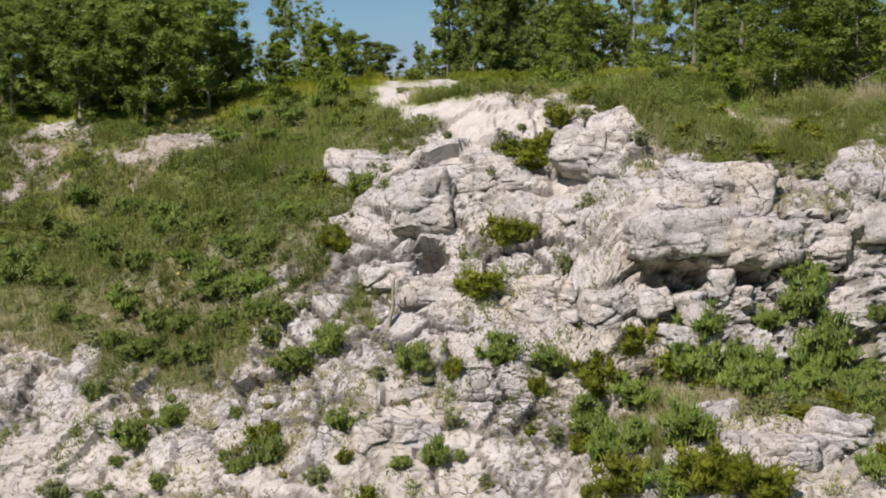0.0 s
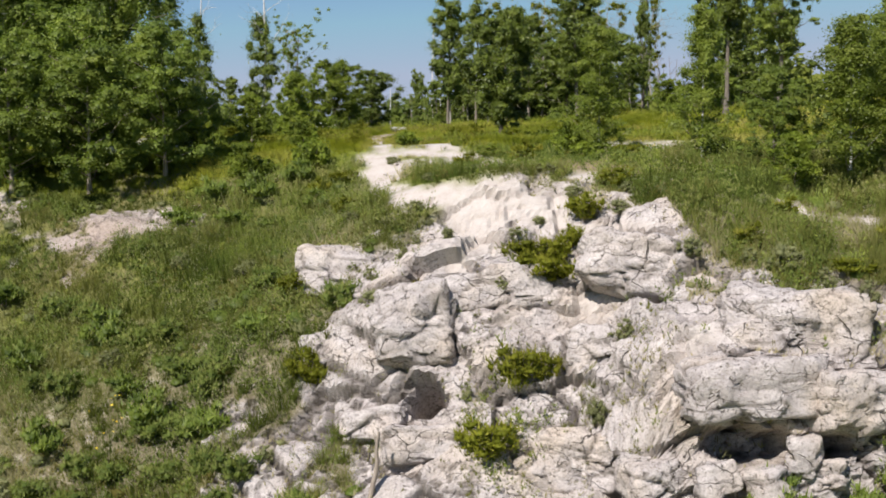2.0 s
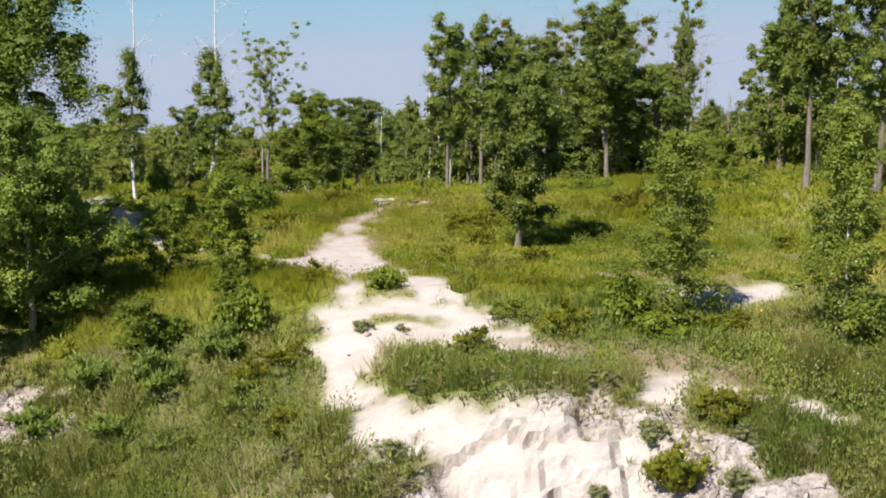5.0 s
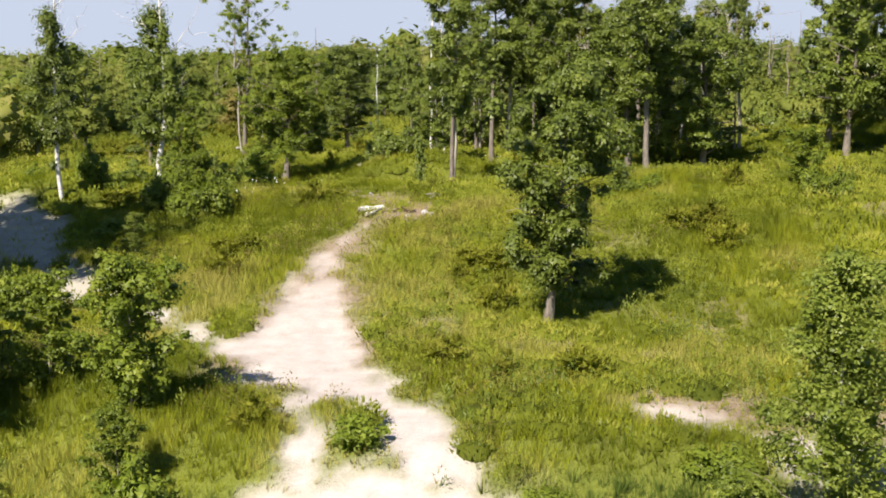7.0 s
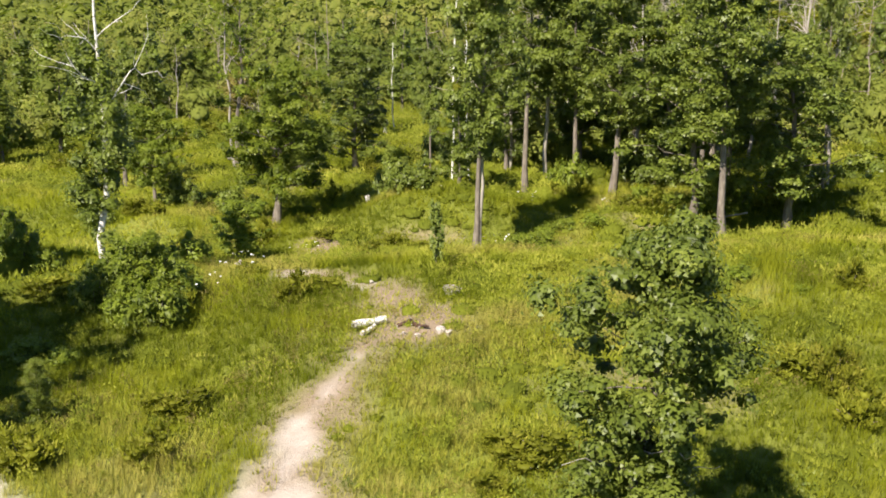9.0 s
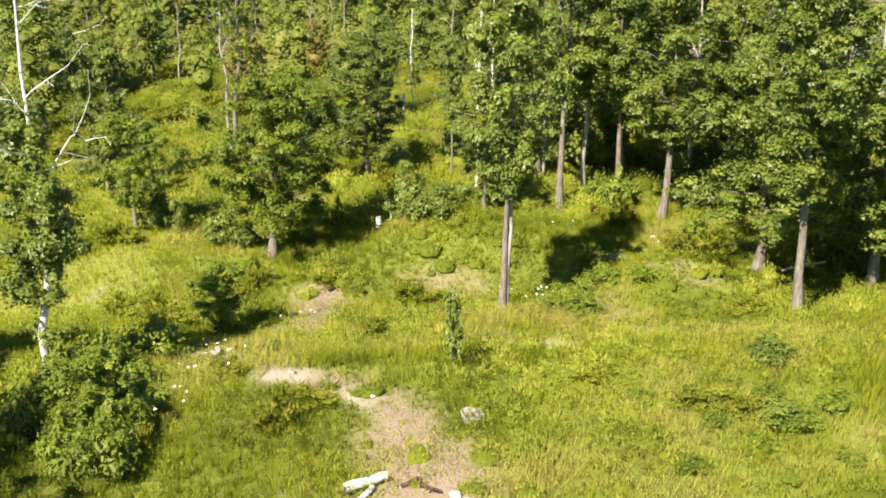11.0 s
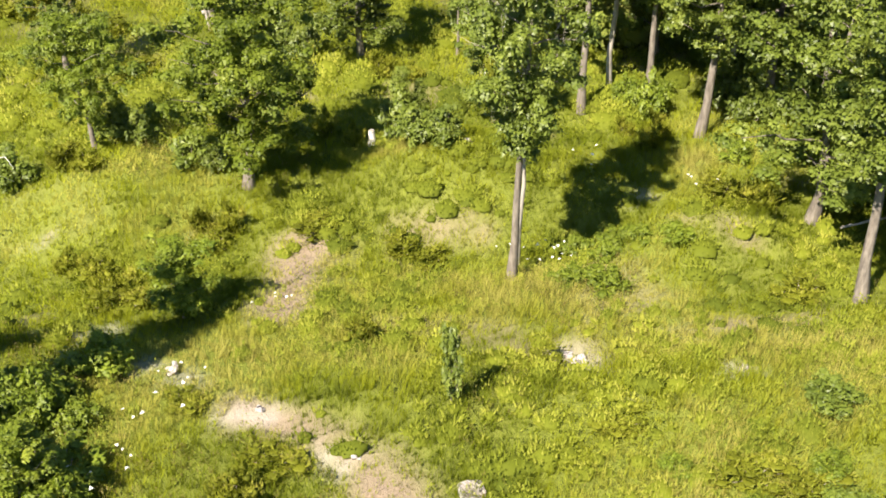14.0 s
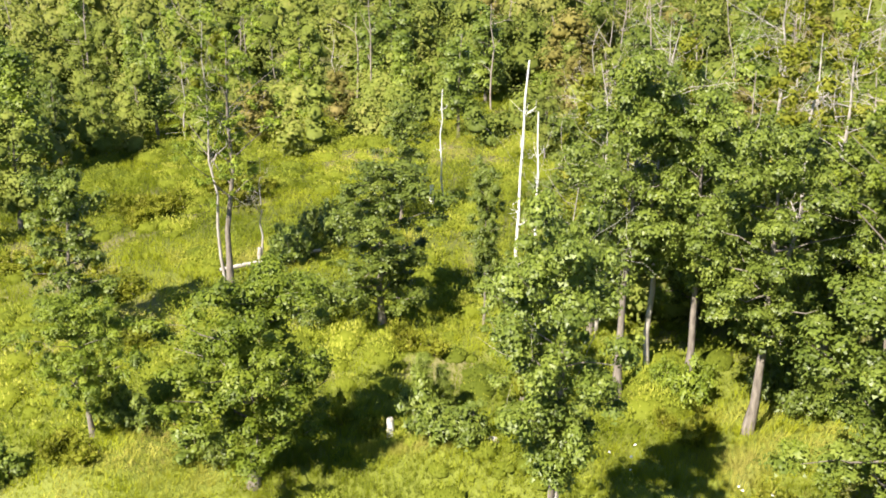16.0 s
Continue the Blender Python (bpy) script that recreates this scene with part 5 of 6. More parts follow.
log_thing("fallen_branch", "bleached fallen branch in the shade of the oaks", (10.9, 97.5, top_of(11, 97.5) + 0.5), (12.6, 97.9, top_of(12.4, 97.9) + 0.7), 0.04, DEADWOOD, 9)
log_thing("fallen_log", "grey fallen log lying in the far grass", (-15.5, 119, top_of(-15.5, 119) + 0.35), (-11, 121.5, top_of(-11, 121.5) + 0.4), 0.11, DEADWOOD, 10)


def flower_heads(name, label, seed, places, material, radius, high):
    """Many small flat heads on stalks, scattered about the places."""
    rng = np.random.default_rng(seed)
    at = np.repeat(np.array(places, float), 5, 0)
    at = at + rng.normal(size=at.shape) * radius
    z = heights(at[:, 0], at[:, 1]) + high * rng.uniform(0.7, 1.2, len(at))
    pts = np.column_stack([at, z])
    verts, faces = leaves(rng, pts, np.tile([0, -0.2, 1.0], (len(pts), 1)) + rng.normal(size=pts.shape) * 0.2, np.full(len(pts), 0.11), 1.0)
    ob = shaped(name, verts, faces, material, {"tint": np.repeat(rng.uniform(0, 1, len(pts)), 3)})
    return tagged(ob, label, "flowers", kind="stuff")


flower_heads("umbel_flowers", "white umbel flowers in the tall grass", 5, [(-8.0, 86.5), (-8.3, 85.4), (-7.6, 88), (-8.8, 84.2), (0.9, 97), (1.4, 97.4), (1.6, 96.2), (-6.5, 93), (7, 100), (3.4, 102)], PETAL, 0.5, 0.7)
flower_heads("yellow_flowers", "yellow flowers on the chalk slope", 6, [(-11.3, 45.6), (-10.9, 45.3), (-11.0, 45.0), (11.5, 52), (14, 56), (8.8, 54.4)], YELLOW, 0.25, 0.5)


# ---- grass and herbs, too many to count ----
def blades(rng, x, y, tall, each, wide, splay=0.45):
    """Tufts of bent blades; tall: height of each tuft. Two triangles a blade."""
    px, py, pz, *_ = ground_point(x, y)
    n = len(x) * each
    base = np.repeat(np.stack([px, py, pz - 0.03], 1), each, 0)
    turn = rng.uniform(0, 2 * np.pi, n)
    out = np.stack([np.cos(turn), np.sin(turn), np.zeros(n)], 1)
    h = np.repeat(tall, each) * rng.uniform(0.6, 1.15, n)
    base = base + out * (rng.uniform(0, 0.35, n) * np.repeat(tall, each) * 0.5)[:, None]
    side = np.stack([-np.sin(turn + 0.7), np.cos(turn + 0.7), np.zeros(n)], 1) * (wide * rng.uniform(0.6, 1.4, n))[:, None]
    tip = base + out * (h * splay * rng.uniform(0.2, 1.6, n))[:, None] + np.array([0, 0, 1.0]) * h[:, None]
    verts = np.stack([base - side, base + side, tip], 1).reshape(-1, 3)
    return verts, np.arange(3 * n).reshape(-1, 3)


def scatter(rng, x0, x1, y0, y1, per_square, want):
    """Random places in a rectangle, thinned by want(x, y), 0 to 1."""
    n = int((x1 - x0) * (y1 - y0) * per_square)
    x, y = rng.uniform(x0, x1, n), rng.uniform(y0, y1, n)
    keep = rng.uniform(0, 1, n) < want(x, y)
    return x[keep], y[keep]


def open_ground(x, y):
    return np.clip(1 - 1.3 * dusty(x, y) - (0.62 + 0.1 * smooth(74, 78, y) * smooth(90, 86, y)) * dirty(x, y) - 0.97 * rocky(x, y), 0, 1)


def grass_field(name, label, seed, rect, density, each, wide, low, high, splay=0.45, shift=0.0, want=open_ground, material=None):
    rng = np.random.default_rng(seed)
    x, y = scatter(rng, *rect, density, want)
    patch = 0.7 * fbm(x / 5.5, y / 5.5, 0, 55, 4) + 0.5 * fbm(x / 1.7, y / 1.7, 0, 58, 3)
    fine = fbm(x / 0.9, y / 0.9, 0, 56, 3)
    fringe = sum(dusty(x + a, y + b) for a, b in ((0.6, 0), (-0.6, 0), (0, 0.7), (0, -0.7))) / 4
    dry = np.clip(dirty(x, y) * 1.4 + rocky(x, y) + 1.2 * fringe, 0, 1)
    tall = (low + (high - low) * np.clip(0.5 + 1.5 * patch + 1.2 * fine, 0, 1)) * (1 - 0.45 * dry)
    verts, faces = blades(rng, x, y, tall, each, wide, splay)
    tint = np.clip(0.39 + 2.3 * fbm(x / 4.5, y / 4.5, 0, 59, 4) + 0.7 * fbm(x / 1.3, y / 1.3, 0, 57, 3) + 0.5 * dry + shift, 0, 1)
    tint = np.clip(np.repeat(tint, each) + 0.05 * rng.normal(size=len(x) * each), 0, 1)
    ob = shaped(name, verts, faces, material or GRASS, {"tint": np.repeat(tint, 3)})
    return tagged(ob, label, "grass", kind="stuff")


def in_sight(x, y):
    """The fan of hilltop that opens between the trees."""
    return open_ground(x, y) * (np.abs(x + 5) < 14 + 0.45 * (y - 62))


MEADOW = "tall bright green meadow grass with dry patches"
grass_field("meadow_grass", MEADOW, 101, (-11, 12, 57, 70), 70, 6, 0.0075, 0.18, 0.5, 0.36)
grass_field("rim_grass", "fresh green tall grass along the cliff's rim", 114, (-11, 12, 50, 57), 62, 4, 0.0105, 0.2, 0.55, 0.36, 0.0, open_ground, RIM_GRASS)
grass_field("meadow_grass", MEADOW, 102, (-13, 13, 70, 104), 60, 6, 0.008, 0.2, 0.55, 0.36, -0.04)
grass_field("meadow_grass", MEADOW, 109, (-24, -13, 57, 104), 40, 5, 0.014, 0.2, 0.45, 0.45, -0.08)
grass_field("meadow_grass", MEADOW, 110, (13, 22, 50, 104), 18, 5, 0.022, 0.22, 0.5)
grass_field("meadow_grass", MEADOW, 111, (-13, -11, 57, 70), 36, 5, 0.024, 0.2, 0.45)
grass_field("rim_grass", "fresh green tall grass along the cliff's rim", 112, (6.2, 19, 39.5, 50), 48, 5, 0.013, 0.25, 0.6, 0.4, 0.0, open_ground, RIM_GRASS)
grass_field("meadow_grass", MEADOW, 103, (-40, 30, 104, 160), 30, 4, 0.014, 0.25, 0.6, 0.6, -0.25, in_sight)
grass_field("meadow_grass", MEADOW, 104, (-40, -24, 46, 104), 6, 5, 0.055, 0.25, 0.5)
grass_field("meadow_grass", MEADOW, 105, (22, 40, 40, 104), 6, 5, 0.055, 0.25, 0.5)


def slope_cover(x, y):
    """Thick on the green slopes, thin tufts in the pockets of the rock."""
    pocket = smooth(-0.04, 0.16, fbm(x / 1.1, y / 1.1, 0, 141, 4)) * smooth(-0.1, 0.15, fbm(x / 5, y / 5, 0, 143, 2) + 0.2 * ((y < 42) | (x < -8)))
    return np.clip(open_ground(x, y) + 0.8 * pocket * (1 - dusty(x, y)), 0, 1)


grass_field("cliff_grass", "coarse dark green and straw grass on the steep slope", 106, (-24, 18, 26, 50), 75, 6, 0.014, 0.15, 0.45, 0.6, 0.0, slope_cover, SLOPE_GRASS)


def sprigs(name, label, seed, rect, density, want, leaf, low, high, size, each=12):
    """Leafy herbs: leaves set up a short stalk."""
    rng = np.random.default_rng(seed)
    x, y = scatter(rng, *rect, density, want)
    px, py, pz, *_ = ground_point(x, y)
    tall = rng.uniform(low, high, len(x))
    n = len(x) * each
    up = rng.uniform(0.1, 1.0, n)
    off = rng.normal(size=(n, 2)) * (0.28 * np.repeat(tall, each) * (1.1 - 0.6 * up))[:, None]
    at = np.column_stack([np.repeat(px, each) + off[:, 0], np.repeat(py, each) + off[:, 1], np.repeat(pz, each) + up * np.repeat(tall, each)])
    facing = np.column_stack([off * 2.0, np.full(n, 0.55)]) + rng.normal(size=(n, 3)) * 0.4
    verts, faces = leaves(rng, at, facing, np.full(n, size * 0.7), 3.0, np.column_stack([off * 1.5, np.full(n, 0.6)]))
    own = 0.4 + 0.9 * fbm(x / 2.5, y / 2.5, 0, seed, 3)
    # tint gets lighter up the stalk
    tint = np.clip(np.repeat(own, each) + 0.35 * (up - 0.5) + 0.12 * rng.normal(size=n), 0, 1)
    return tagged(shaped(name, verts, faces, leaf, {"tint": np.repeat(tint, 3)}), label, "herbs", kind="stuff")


def mounds(name, label, seed, rect, density, want, leaf, low, high, each, size, long=3.2):
    """Low rounded cushions of shoots, close together."""
    rng = np.random.default_rng(seed)
    x, y = scatter(rng, *rect, density, want)
    px, py, pz, *_ = ground_point(x, y)
    wide = low + (high - low) * rng.uniform(0, 1, len(x)) ** 1.6
    base = np.stack([px, py, pz + 0.02], 1)
    core, sides = lumps(base, wide * 0.4, 0.62, seed)
    which = np.repeat(np.arange(len(x)), np.maximum(8, (each * (wide / high) ** 1.6)).astype(int))
    way = unit(rng.normal(size=(len(which), 3)))
    way[:, 2] = np.abs(way[:, 2])
    at = base[which] + way * (wide[which] * rng.uniform(0.36, 0.56, len(which)))[:, None] * np.array([1, 1, 0.72])
    verts, faces = leaves(rng, at, way + rng.normal(size=way.shape) * 0.35, np.full(len(which), size), long, way * 0.8 + np.array([0, 0, 0.8]))
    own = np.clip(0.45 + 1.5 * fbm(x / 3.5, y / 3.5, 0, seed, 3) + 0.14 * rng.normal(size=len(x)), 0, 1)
    # painted shading: dark tint for the cores, lighter tint for shoots facing up
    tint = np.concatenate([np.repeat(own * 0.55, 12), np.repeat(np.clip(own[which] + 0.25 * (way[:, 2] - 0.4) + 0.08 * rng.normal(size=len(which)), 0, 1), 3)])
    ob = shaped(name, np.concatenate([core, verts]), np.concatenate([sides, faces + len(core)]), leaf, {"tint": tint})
    return tagged(ob, label, "herbs", kind="stuff")


def broom_patches(x, y):
    return open_ground(x, y) * smooth(-0.14, 0.1, fbm(x / 4.2, y / 4.2, 0, 171, 4))


BROOM = "low cushions of yellow-green broom among the grass"
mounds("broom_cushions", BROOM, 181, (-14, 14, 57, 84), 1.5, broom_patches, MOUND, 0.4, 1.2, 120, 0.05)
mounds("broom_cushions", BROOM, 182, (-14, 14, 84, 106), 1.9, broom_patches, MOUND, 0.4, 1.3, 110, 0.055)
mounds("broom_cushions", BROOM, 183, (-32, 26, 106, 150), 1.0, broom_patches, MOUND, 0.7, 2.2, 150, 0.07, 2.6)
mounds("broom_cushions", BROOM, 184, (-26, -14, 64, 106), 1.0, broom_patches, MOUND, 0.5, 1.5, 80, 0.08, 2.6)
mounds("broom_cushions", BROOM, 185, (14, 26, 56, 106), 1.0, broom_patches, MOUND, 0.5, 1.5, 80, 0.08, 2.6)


def herb_patches(x, y):
    return open_ground(x, y) * smooth(-0.05, 0.16, fbm(x / 3.2, y / 3.2, 0, 151, 4))


def slope_herbs(x, y):
    return slope_cover(x, y) * smooth(-0.1, 0.1, fbm(x / 1.8, y / 1.8, 0, 153, 4))


grass_field("cliff_grass", "coarse dark green and straw grass on the steep slope", 113, (-24, -8, 50, 57), 60, 6, 0.014, 0.15, 0.45, 0.6, 0.0, slope_cover, SLOPE_GRASS)
def tussocks(x, y):
    return slope_cover(x, y) * smooth(-0.06, 0.1, fbm(x / 0.8, y / 0.8, 0, 173, 3))


grass_field("slope_tussocks", "upright tussocks of green and straw grass on the slope", 116, (-24, 3, 36, 56), 5, 26, 0.013, 0.4, 1.05, 0.5, 0.0, tussocks, SLOPE_GRASS)
grass_field("slope_tussocks", "upright tussocks of green and straw grass on the slope", 117, (3, 18, 31, 39), 5, 20, 0.012, 0.35, 0.8, 0.5, 0.1, tussocks, SLOPE_GRASS)


def rim_tufts(x, y):
    return open_ground(x, y) * smooth(-0.1, 0.06, fbm(x / 0.9, y / 0.9, 0, 175, 3))


grass_field("rim_tussocks", "tall upright grass tussocks on the cliff's grassy rim", 118, (4.5, 19, 40, 52), 5, 30, 0.014, 0.55, 1.25, 0.4, 0.02, rim_tufts, SLOPE_GRASS)
grass_field("rim_tussocks", "tall upright grass tussocks on the cliff's grassy rim", 119, (-9, 5, 50, 57), 4.5, 24, 0.012, 0.4, 0.95, 0.45, 0.02, rim_tufts, RIM_GRASS)
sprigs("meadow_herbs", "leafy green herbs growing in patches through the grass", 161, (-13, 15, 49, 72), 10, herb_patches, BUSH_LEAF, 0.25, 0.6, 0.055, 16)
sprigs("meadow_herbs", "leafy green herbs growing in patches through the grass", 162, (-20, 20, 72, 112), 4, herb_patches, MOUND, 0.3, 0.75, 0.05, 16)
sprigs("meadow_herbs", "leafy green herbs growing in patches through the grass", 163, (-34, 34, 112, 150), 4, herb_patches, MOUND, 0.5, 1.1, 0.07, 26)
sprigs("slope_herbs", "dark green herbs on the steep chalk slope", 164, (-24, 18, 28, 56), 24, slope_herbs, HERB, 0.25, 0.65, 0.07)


def rusty(x, y):
    return slope_cover(x, y) * smooth(0.02, 0.16, fbm(x / 1.5, y / 1.5, 0, 177, 4))


def deep_green(x, y):
    return open_ground(x, y) * smooth(0.0, 0.12, fbm(x / 1.9, y / 1.9, 0, 179, 4))


sprigs("rusty_herbs", "rust-brown dry herbs among the grass of the slope", 171, (-24, 17, 33, 56), 11, rusty, HEATH, 0.25, 0.6, 0.045, 20)
sprigs("slope_herbs", "dark green herbs on the steep chalk slope", 172, (-24, -2, 37, 56), 16, deep_green, EDGE_LEAF, 0.35, 0.85, 0.05, 22)
sprigs("slope_herbs", "dark green herbs on the steep chalk slope", 173, (5, 19, 40, 52), 9, deep_green, EDGE_LEAF, 0.4, 0.9, 0.05, 22)


def cushion_places(x, y):
    return open_ground(x, y) * smooth(-0.08, 0.12, fbm(x / 1.7, y / 1.7, 0, 191, 4))


def other_places(x, y):
    return open_ground(x, y) * smooth(-0.02, 0.14, fbm(x / 2.1, y / 2.1, 0, 193, 4))


mounds("wormwood_cushions", "grey-green wormwood cushions on the rim and the slope", 186, (3, 19, 40, 56), 1.6, cushion_places, PALE_LEAF, 0.3, 0.95, 130, 0.03, 5.0)
mounds("wormwood_cushions", "grey-green wormwood cushions on the rim and the slope", 187, (-24, 0, 38, 57), 0.9, cushion_places, PALE_LEAF, 0.3, 0.95, 130, 0.03, 5.0)
mounds("broom_cushions", "deep green cushions of low broom on the rim and the slope", 188, (4, 19, 40, 56), 1.2, other_places, EDGE_LEAF, 0.4, 1.3, 170, 0.032, 5.0)
mounds("broom_cushions", "deep green cushions of low broom on the rim and the slope", 189, (-24, -1, 38, 57), 1.0, other_places, EDGE_LEAF, 0.4, 1.3, 170, 0.032, 5.0)
mounds("heath_cushions", "rust-brown dry cushions on the slope", 190, (-24, 18, 33, 52), 0.6, rusty, HEATH, 0.3, 0.8, 110, 0.03, 5.0)


def fringe(x, y):
    """Dry tufts along the broken edge between turf and rock, and in its pockets."""
    near = sum(rocky(x + a, y + b) for a, b in ((0.7, 0), (-0.7, 0), (0, 0.8), (0, -0.8))) / 4
    return 4 * near * (1 - near) * (1 - dusty(x, y)) * smooth(-0.12, 0.12, fbm(x / 0.9, y / 0.9, 0, 147, 3))


grass_field("dry_tufts", "straw-coloured dry grass tufts on the edge of the rock", 107, (-24, 18, 34, 57), 34, 7, 0.011, 0.2, 0.5, 0.7, 0.32, fringe, SLOPE_GRASS)


def wisps(x, y):
    """Thin dry growth on the worn chalk low on the slope."""
    return (1 - dusty(x, y)) * smooth(0.0, 0.2, fbm(x / 1.3, y / 1.3, 0, 149, 4)) * smooth(45, 40, y)


grass_field("dry_tufts", "thin dry grass and herbs on the worn chalk slope", 108, (-20, 17, 33, 45), 38, 8, 0.010, 0.25, 0.55, 0.6, 0.22, wisps, SLOPE_GRASS)
sprigs("grey_herbs", "grey-green wormwood sprigs on the dry chalk", 165, (-24, 18, 34, 57), 9, fringe, PALE_LEAF, 0.2, 0.5, 0.045, 16)
sprigs("grey_herbs", "grey-green wormwood sprigs on the dry chalk", 166, (-24, -2, 38, 54), 8, open_ground, PALE_LEAF, 0.35, 0.85, 0.045, 16)


def rim(x, y):
    return open_ground(x, y) * smooth(-0.15, 0.1, fbm(x / 1.6, y / 1.6, 0, 155, 3))


sprigs("rim_herbs", "tall feathery green herbs along the cliff's grassy rim", 167, (5, 19, 39.5, 52), 9, rim, BIRCH_LEAF, 0.4, 0.95, 0.05, 18)
sprigs("grey_herbs", "grey-green wormwood sprigs on the dry chalk", 168, (3, 19, 39.5, 52), 4, rim, PALE_LEAF, 0.35, 0.8, 0.05, 16)


def green_patches(x, y):
    return open_ground(x, y) * smooth(0.0, 0.17, fbm(x / 2.6, y / 2.6, 0, 157, 4))


def heath_patches(x, y):
    return open_ground(x, y) * smooth(0.05, 0.2, fbm(x / 3.8, y / 3.8, 0, 159, 4))


sprigs("meadow_herbs", "leafy green herbs growing in patches through the grass", 169, (-14, 14, 62, 108), 8, green_patches, MOUND, 0.3, 0.65, 0.045, 18)
sprigs("heath_herbs", "brownish olive heath growing in patches through the grass", 170, (-14, 14, 56, 108), 8, heath_patches, HEATH, 0.25, 0.5, 0.04, 18)


# ---- the woods behind ----
def far_wood(name, seed, places, low, high, clump, per_tree, leaf_size, label, n=34):
    """Many small crowns in one mesh: each a stack of leafy clumps round a stem."""
    rng = np.random.default_rng(seed)
    x, y = places
    z = land(x, y)
    tall = rng.uniform(low, high, len(x))
    own_size = rng.uniform(0.6, 1.45, len(x))
    tall = tall * (0.55 + 0.45 * own_size)
    centres, radii = [], []
    for k in range(per_tree):
        h = (k + rng.uniform(0, 1, len(x))) / per_tree
        r = clump * own_size * np.sin(np.pi * np.clip(0.25 + 0.55 * h, 0, 1)) * rng.uniform(0.7, 1.2, len(x))
        a = rng.uniform(0, 2 * np.pi, len(x))
        out = r * rng.uniform(0.2, 0.9, len(x))
        centres.append(np.stack([x + out * np.cos(a), y + out * np.sin(a), z + tall * (0.12 + 0.7 * h)], 1))
        radii.append(r * 0.85)
    rng2 = np.random.default_rng(seed + 1)
    own = np.tile(rng2.normal(size=len(x)) * 0.17, per_tree)
    centres, radii = np.concatenate(centres), np.concatenate(radii)
    core, sides = lumps(centres, radii * 0.62, 0.9, seed)
    which = np.repeat(np.arange(len(centres)), n)
    way = unit(rng.normal(size=(len(which), 3)) + np.array([0, 0, 0.35]))
    at = centres[which] + way * (radii[which] * rng.uniform(0.5, 1.3, len(which)))[:, None]
    verts, faces = leaves(rng, at, way * 1.3 + rng.normal(size=way.shape) * 0.25 + np.array([0, 0, 0.4]), np.full(len(which), leaf_size * 1.25), 1.2)
    region = np.tile(0.5 * fbm(x / 22, y / 22, 0, seed + 2, 3), per_tree)
    tint = np.clip(0.45 + own[which] + region[which] + 0.09 * rng.normal(size=len(which)), 0, 1)
    # inner domes tinted darker than the leaves, painting the shade within each crown
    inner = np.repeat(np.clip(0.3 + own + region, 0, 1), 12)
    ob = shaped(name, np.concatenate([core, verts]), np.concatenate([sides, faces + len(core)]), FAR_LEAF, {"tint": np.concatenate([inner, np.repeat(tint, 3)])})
    return tagged(ob, label, "woods", kind="stuff")


def spots(seed, n, x0, x1, y0, y1, keep=None):
    rng = np.random.default_rng(seed)
    x, y = rng.uniform(x0, x1, n), rng.uniform(y0, y1, n)
    # the woods widen with distance, as the hill opens
    if keep is not None:
        k = keep(x, y)
        x, y = x[k], y[k]
    return x, y


SEEN = lambda x, y: np.abs(x + 6) < 14 + 0.47 * (y - 60)
OPEN = lambda x, y: SEEN(x, y) & ((np.abs(x + 14) > 12) | (y > 148))
far_wood("far_woods", 201, spots(1, 760, -230, 230, 285, 480, SEEN), 8, 13, 3.4, 6, 1.2, "distant olive green woods to the horizon", 22)
far_wood("hill_woods", 202, spots(2, 190, -70, 66, 160, 196, OPEN), 4, 9.5, 1.9, 9, 0.21, "mixed green and brownish woods on the hill", 105)
far_wood("hill_woods", 205, spots(5, 760, -140, 140, 180, 290, SEEN), 5, 11, 2.4, 7, 0.42, "mixed green and brownish woods on the hill", 36)
far_wood("thicket", 203, spots(3, 330, -50, 45, 112, 160, lambda x, y: (x > 1) | (x < -32) | (y > 140)), 1.2, 4.6, 1.3, 5, 0.17, "low thicket of shrubs before the woods", 90)
far_wood("side_woods", 206, spots(6, 330, -85, 80, 57, 128, lambda x, y: (x < -27 - 0.1 * (y - 57)) | (x > 30)), 4, 9, 2.2, 6, 0.5, "mixed green woods beside the hilltop meadow", 24)
far_wood("foot_bushes", 207, spots(7, 260, -60, 60, -20, 52, lambda x, y: (np.abs(x) > 25) | (y < 9)), 0.8, 2.4, 1.0, 4, 0.22, "scattered bushes on the slope below the cliff", 22)
far_wood("horizon_woods", 204, spots(4, 900, -480, 480, 470, 1100, SEEN), 12, 18, 8.5, 4, 2.1, "hazy green woods along the horizon", 20)


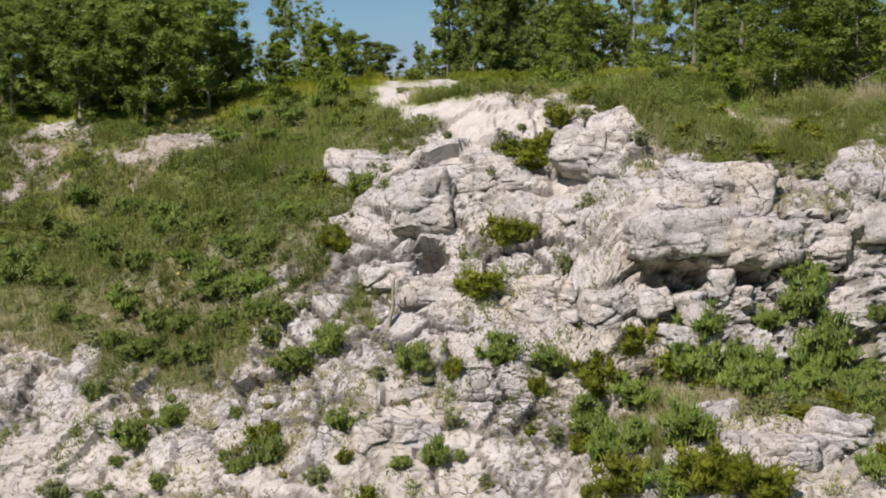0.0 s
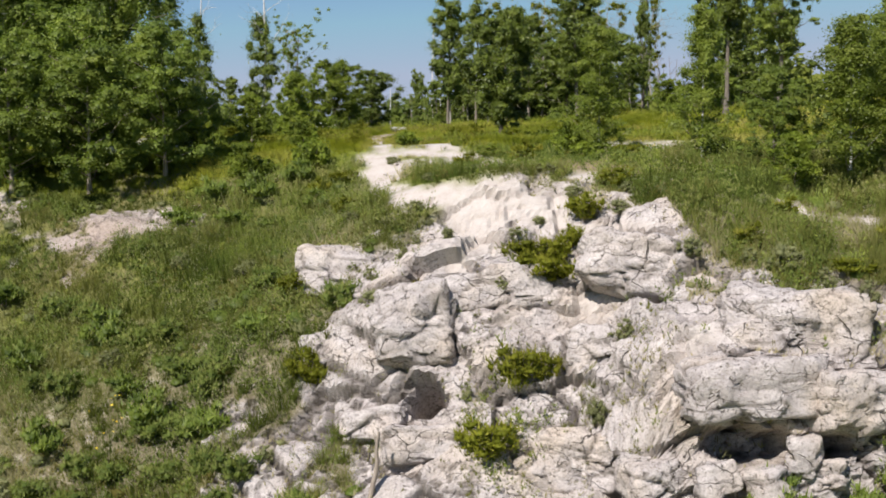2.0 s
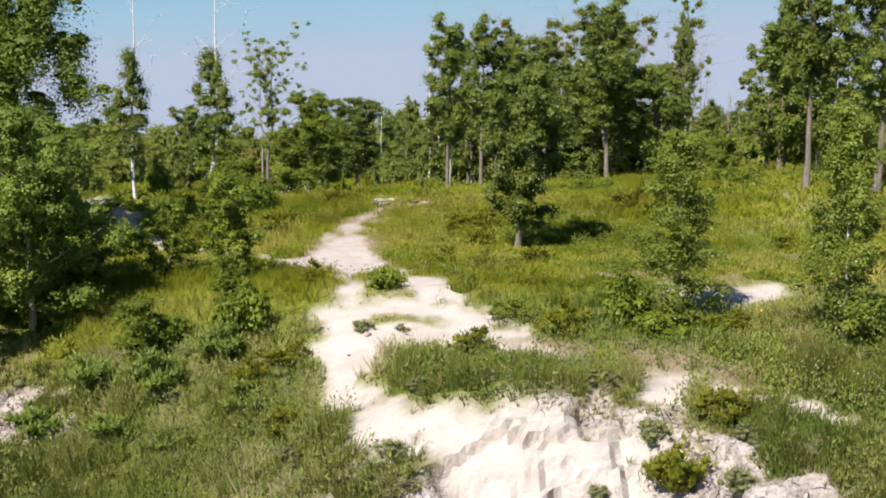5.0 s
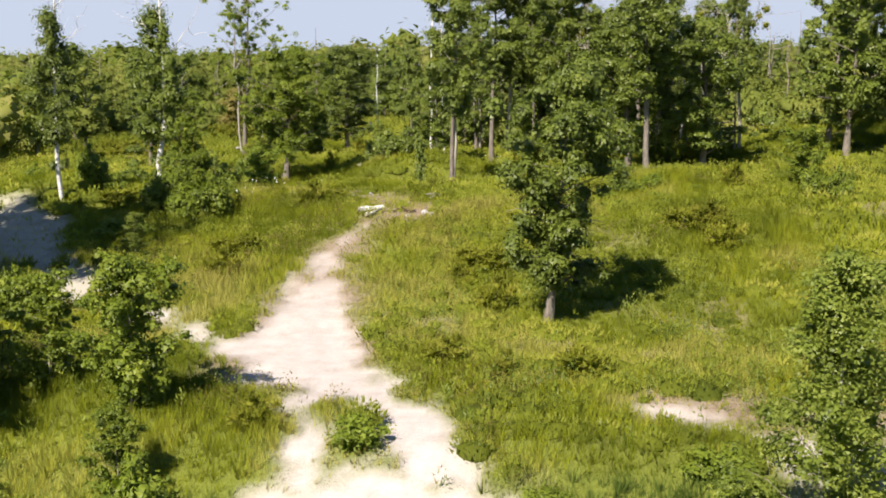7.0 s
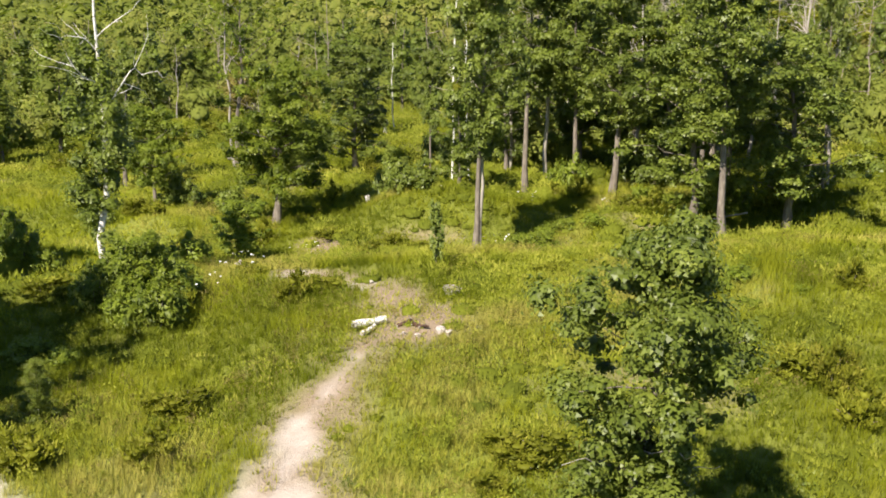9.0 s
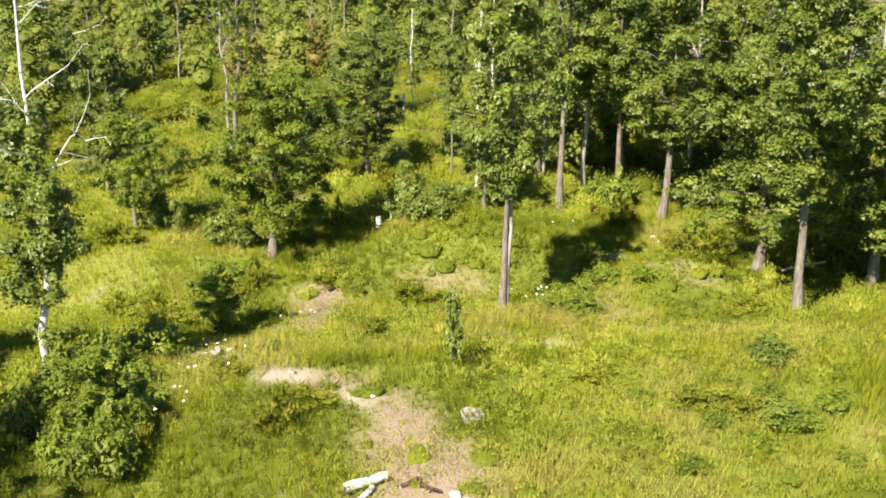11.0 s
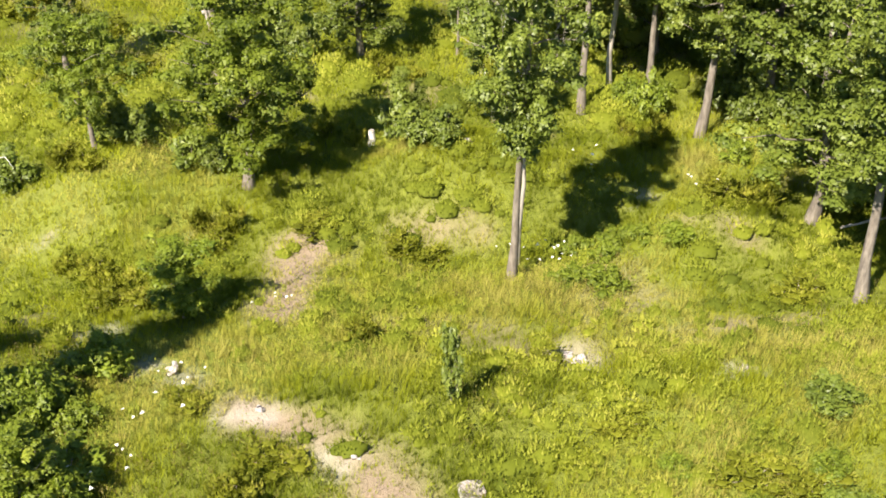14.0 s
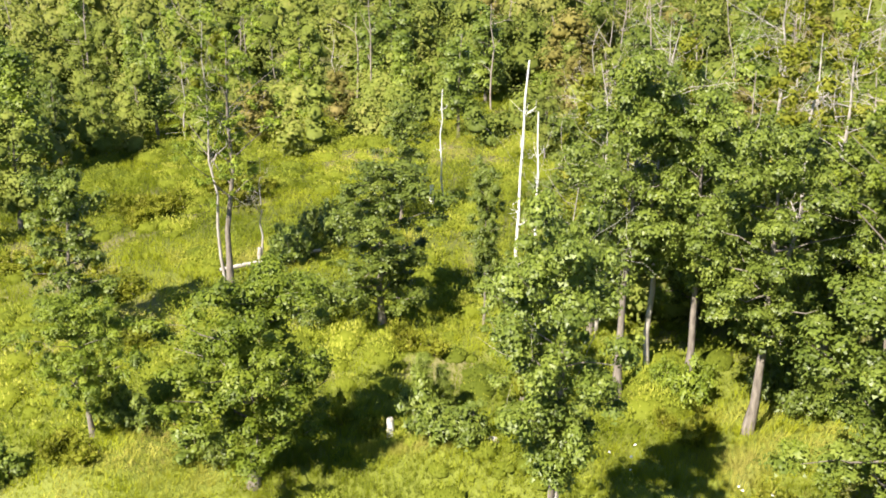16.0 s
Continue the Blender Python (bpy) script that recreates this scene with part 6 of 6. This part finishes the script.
def far_trunks(seed, n):
    """Thin crooked grey stems with a few forks, standing among the far crowns."""
    rng = np.random.default_rng(seed)
    x, y = spots(seed, n, -55, 50, 116, 190, lambda x, y: SEEN(x, y) & ((x > 2) | (y > 150)))
    pieces = []
    for a, b, c in zip(x, y, land(x, y)):
        tall = rng.uniform(5, 10.5)
        q = np.linspace(0, 1, 6)[:, None]
        stem = np.array([a, b, c - 0.3]) + q * np.array([rng.normal() * 0.6, rng.normal() * 0.6, tall]) + np.cumsum(rng.normal(size=(6, 3)), 0) * 0.16 * q
        pieces.append(tube(stem, 0.085 * (1 - 0.75 * q[:, 0]), 4))
        for k in (2, 3, 3, 4, 4):
            way = np.array([rng.normal(), rng.normal(), rng.uniform(0.2, 1.2)]) * rng.uniform(0.5, 1.3)
            p = np.linspace(0, 1, 4)[:, None]
            pieces.append(tube(stem[k] + way * p + np.cumsum(rng.normal(size=(4, 3)), 0) * 0.16 * p, 0.04 * (1 - 0.7 * p[:, 0]), 3))
    verts, faces = joined(pieces)
    return tagged(shaped("far_trunks", verts, faces, TWIG), "thin grey trunks and dead branches among the far woods", "trunks", kind="stuff")


far_trunks(9, 110)


# ---- single trees at the edge of the woods ----
def wood_tree(seed, height, reach, leaf, label, n=18, leaf_size=0.165, each=270, slim=1.0):
    """A broadleaf tree some way off: a stem, a few limbs and a close crown of uneven clumps."""
    rng = np.random.default_rng(seed)
    root = thing("broadleaf_tree", label, "tree", "trees at the edge of the woods")
    q = np.linspace(0, 1, 6)[:, None]
    stem = q * np.array([rng.normal() * 0.4, rng.normal() * 0.4, height * 0.92]) + np.cumsum(rng.normal(size=(6, 3)), 0) * 0.06 * q
    part("trunk", *tube(np.concatenate([[(0, 0, -0.5)], stem]), np.concatenate([[0.17], 0.15 * (1 - 0.8 * q[:, 0])]), 6), BARK, root)
    h = (np.arange(n) + rng.uniform(0, 1, n)) / n
    r = reach * np.sin(np.pi * (0.2 + 0.66 * h)) * rng.uniform(0.6, 1.15, n)
    turn = np.arange(n) * 2.4 + rng.uniform(-0.5, 0.5, n)
    out = r * rng.uniform(0.25, 0.8, n) * slim
    centres = np.stack([out * np.cos(turn), out * np.sin(turn), height * (0.2 + 0.74 * h)], 1)
    radii = reach * rng.uniform(0.3, 0.58, n) * (1.1 - 0.45 * h)
    for k in range(0, n, 3):
        line = np.array([0, 0, centres[k, 2] * 0.75]) + (centres[k] - (0, 0, centres[k, 2] * 0.75)) * q
        part("limb", *tube(line, 0.05 * (1 - 0.7 * q[:, 0]), 4), TWIG, root)
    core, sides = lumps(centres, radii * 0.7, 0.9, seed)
    which = np.repeat(np.arange(n), np.maximum(12, each * (radii / radii.max()) ** 2).astype(int))
    way = unit(rng.normal(size=(len(which), 3)) + np.array([0, 0, 0.25]))
    at = centres[which] + way * (radii[which] * rng.uniform(0.6, 1.25, len(which)))[:, None]
    verts, faces = leaves(rng, at, way * 1.2 + rng.normal(size=way.shape) * 0.3 + np.array([0, 0, 0.3]), np.full(len(which), leaf_size), 1.3)
    own = 0.15 * rng.normal(size=n)
    tint = np.clip(0.45 + own[which] + 0.06 * rng.normal(size=len(which)), 0, 1)
    # core tint set below the leaf tint: crown shade carried by colour
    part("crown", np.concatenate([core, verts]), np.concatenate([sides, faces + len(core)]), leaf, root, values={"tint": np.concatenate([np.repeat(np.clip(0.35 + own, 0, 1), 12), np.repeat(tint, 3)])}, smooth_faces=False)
    return root


def wood_edge(first, seed, n, x0, x1, y0, y1, low, high, keep):
    """The tree and its copies, strewn over a stretch of the hill."""
    dice = random.Random(seed)
    places = []
    while len(places) < n:
        x, y = dice.uniform(x0, x1), dice.uniform(y0, y1)
        if keep(x, y) and all(math.hypot(x - p[0], y - p[1]) > 1.7 for p in places):
            places.append((x, y, dice.uniform(0, 360), dice.uniform(low, high), dice.uniform(0.8, 1.25)))
    planted(first, *places)


GLADE = lambda x, y: SEEN(x, y) and not (-29 < x < 1 and y < 141 - 0.25 * abs(x + 12)) and not (x > 1 and y < 113 + 0.5 * max(0, x - 14))
wood_edge(wood_tree(401, 8.5, 2.3, FAR_LEAF, "olive green broadleaf tree at the edge of the woods"), 1, 34, -52, 48, 116, 172, 0.7, 1.1, GLADE)
wood_edge(wood_tree(402, 7.0, 2.6, BUSH_LEAF, "fresh green rounded tree at the edge of the woods"), 2, 30, -52, 48, 116, 172, 0.6, 1.1, GLADE)
wood_edge(wood_tree(403, 9.5, 2.0, OAK_LEAF, "dark green oak at the edge of the woods", slim=0.8), 3, 26, -52, 48, 116, 172, 0.7, 1.05, GLADE)
wood_edge(wood_tree(404, 9.0, 1.8, BIRCH_LEAF, "slim light green birch at the edge of the woods", n=20, slim=0.7), 4, 26, -52, 48, 118, 172, 0.7, 1.1, GLADE)
wood_edge(wood_tree(405, 6.5, 2.4, HEATH, "brownish half-dry tree at the edge of the woods"), 5, 14, -52, 48, 120, 172, 0.6, 1.1, GLADE)
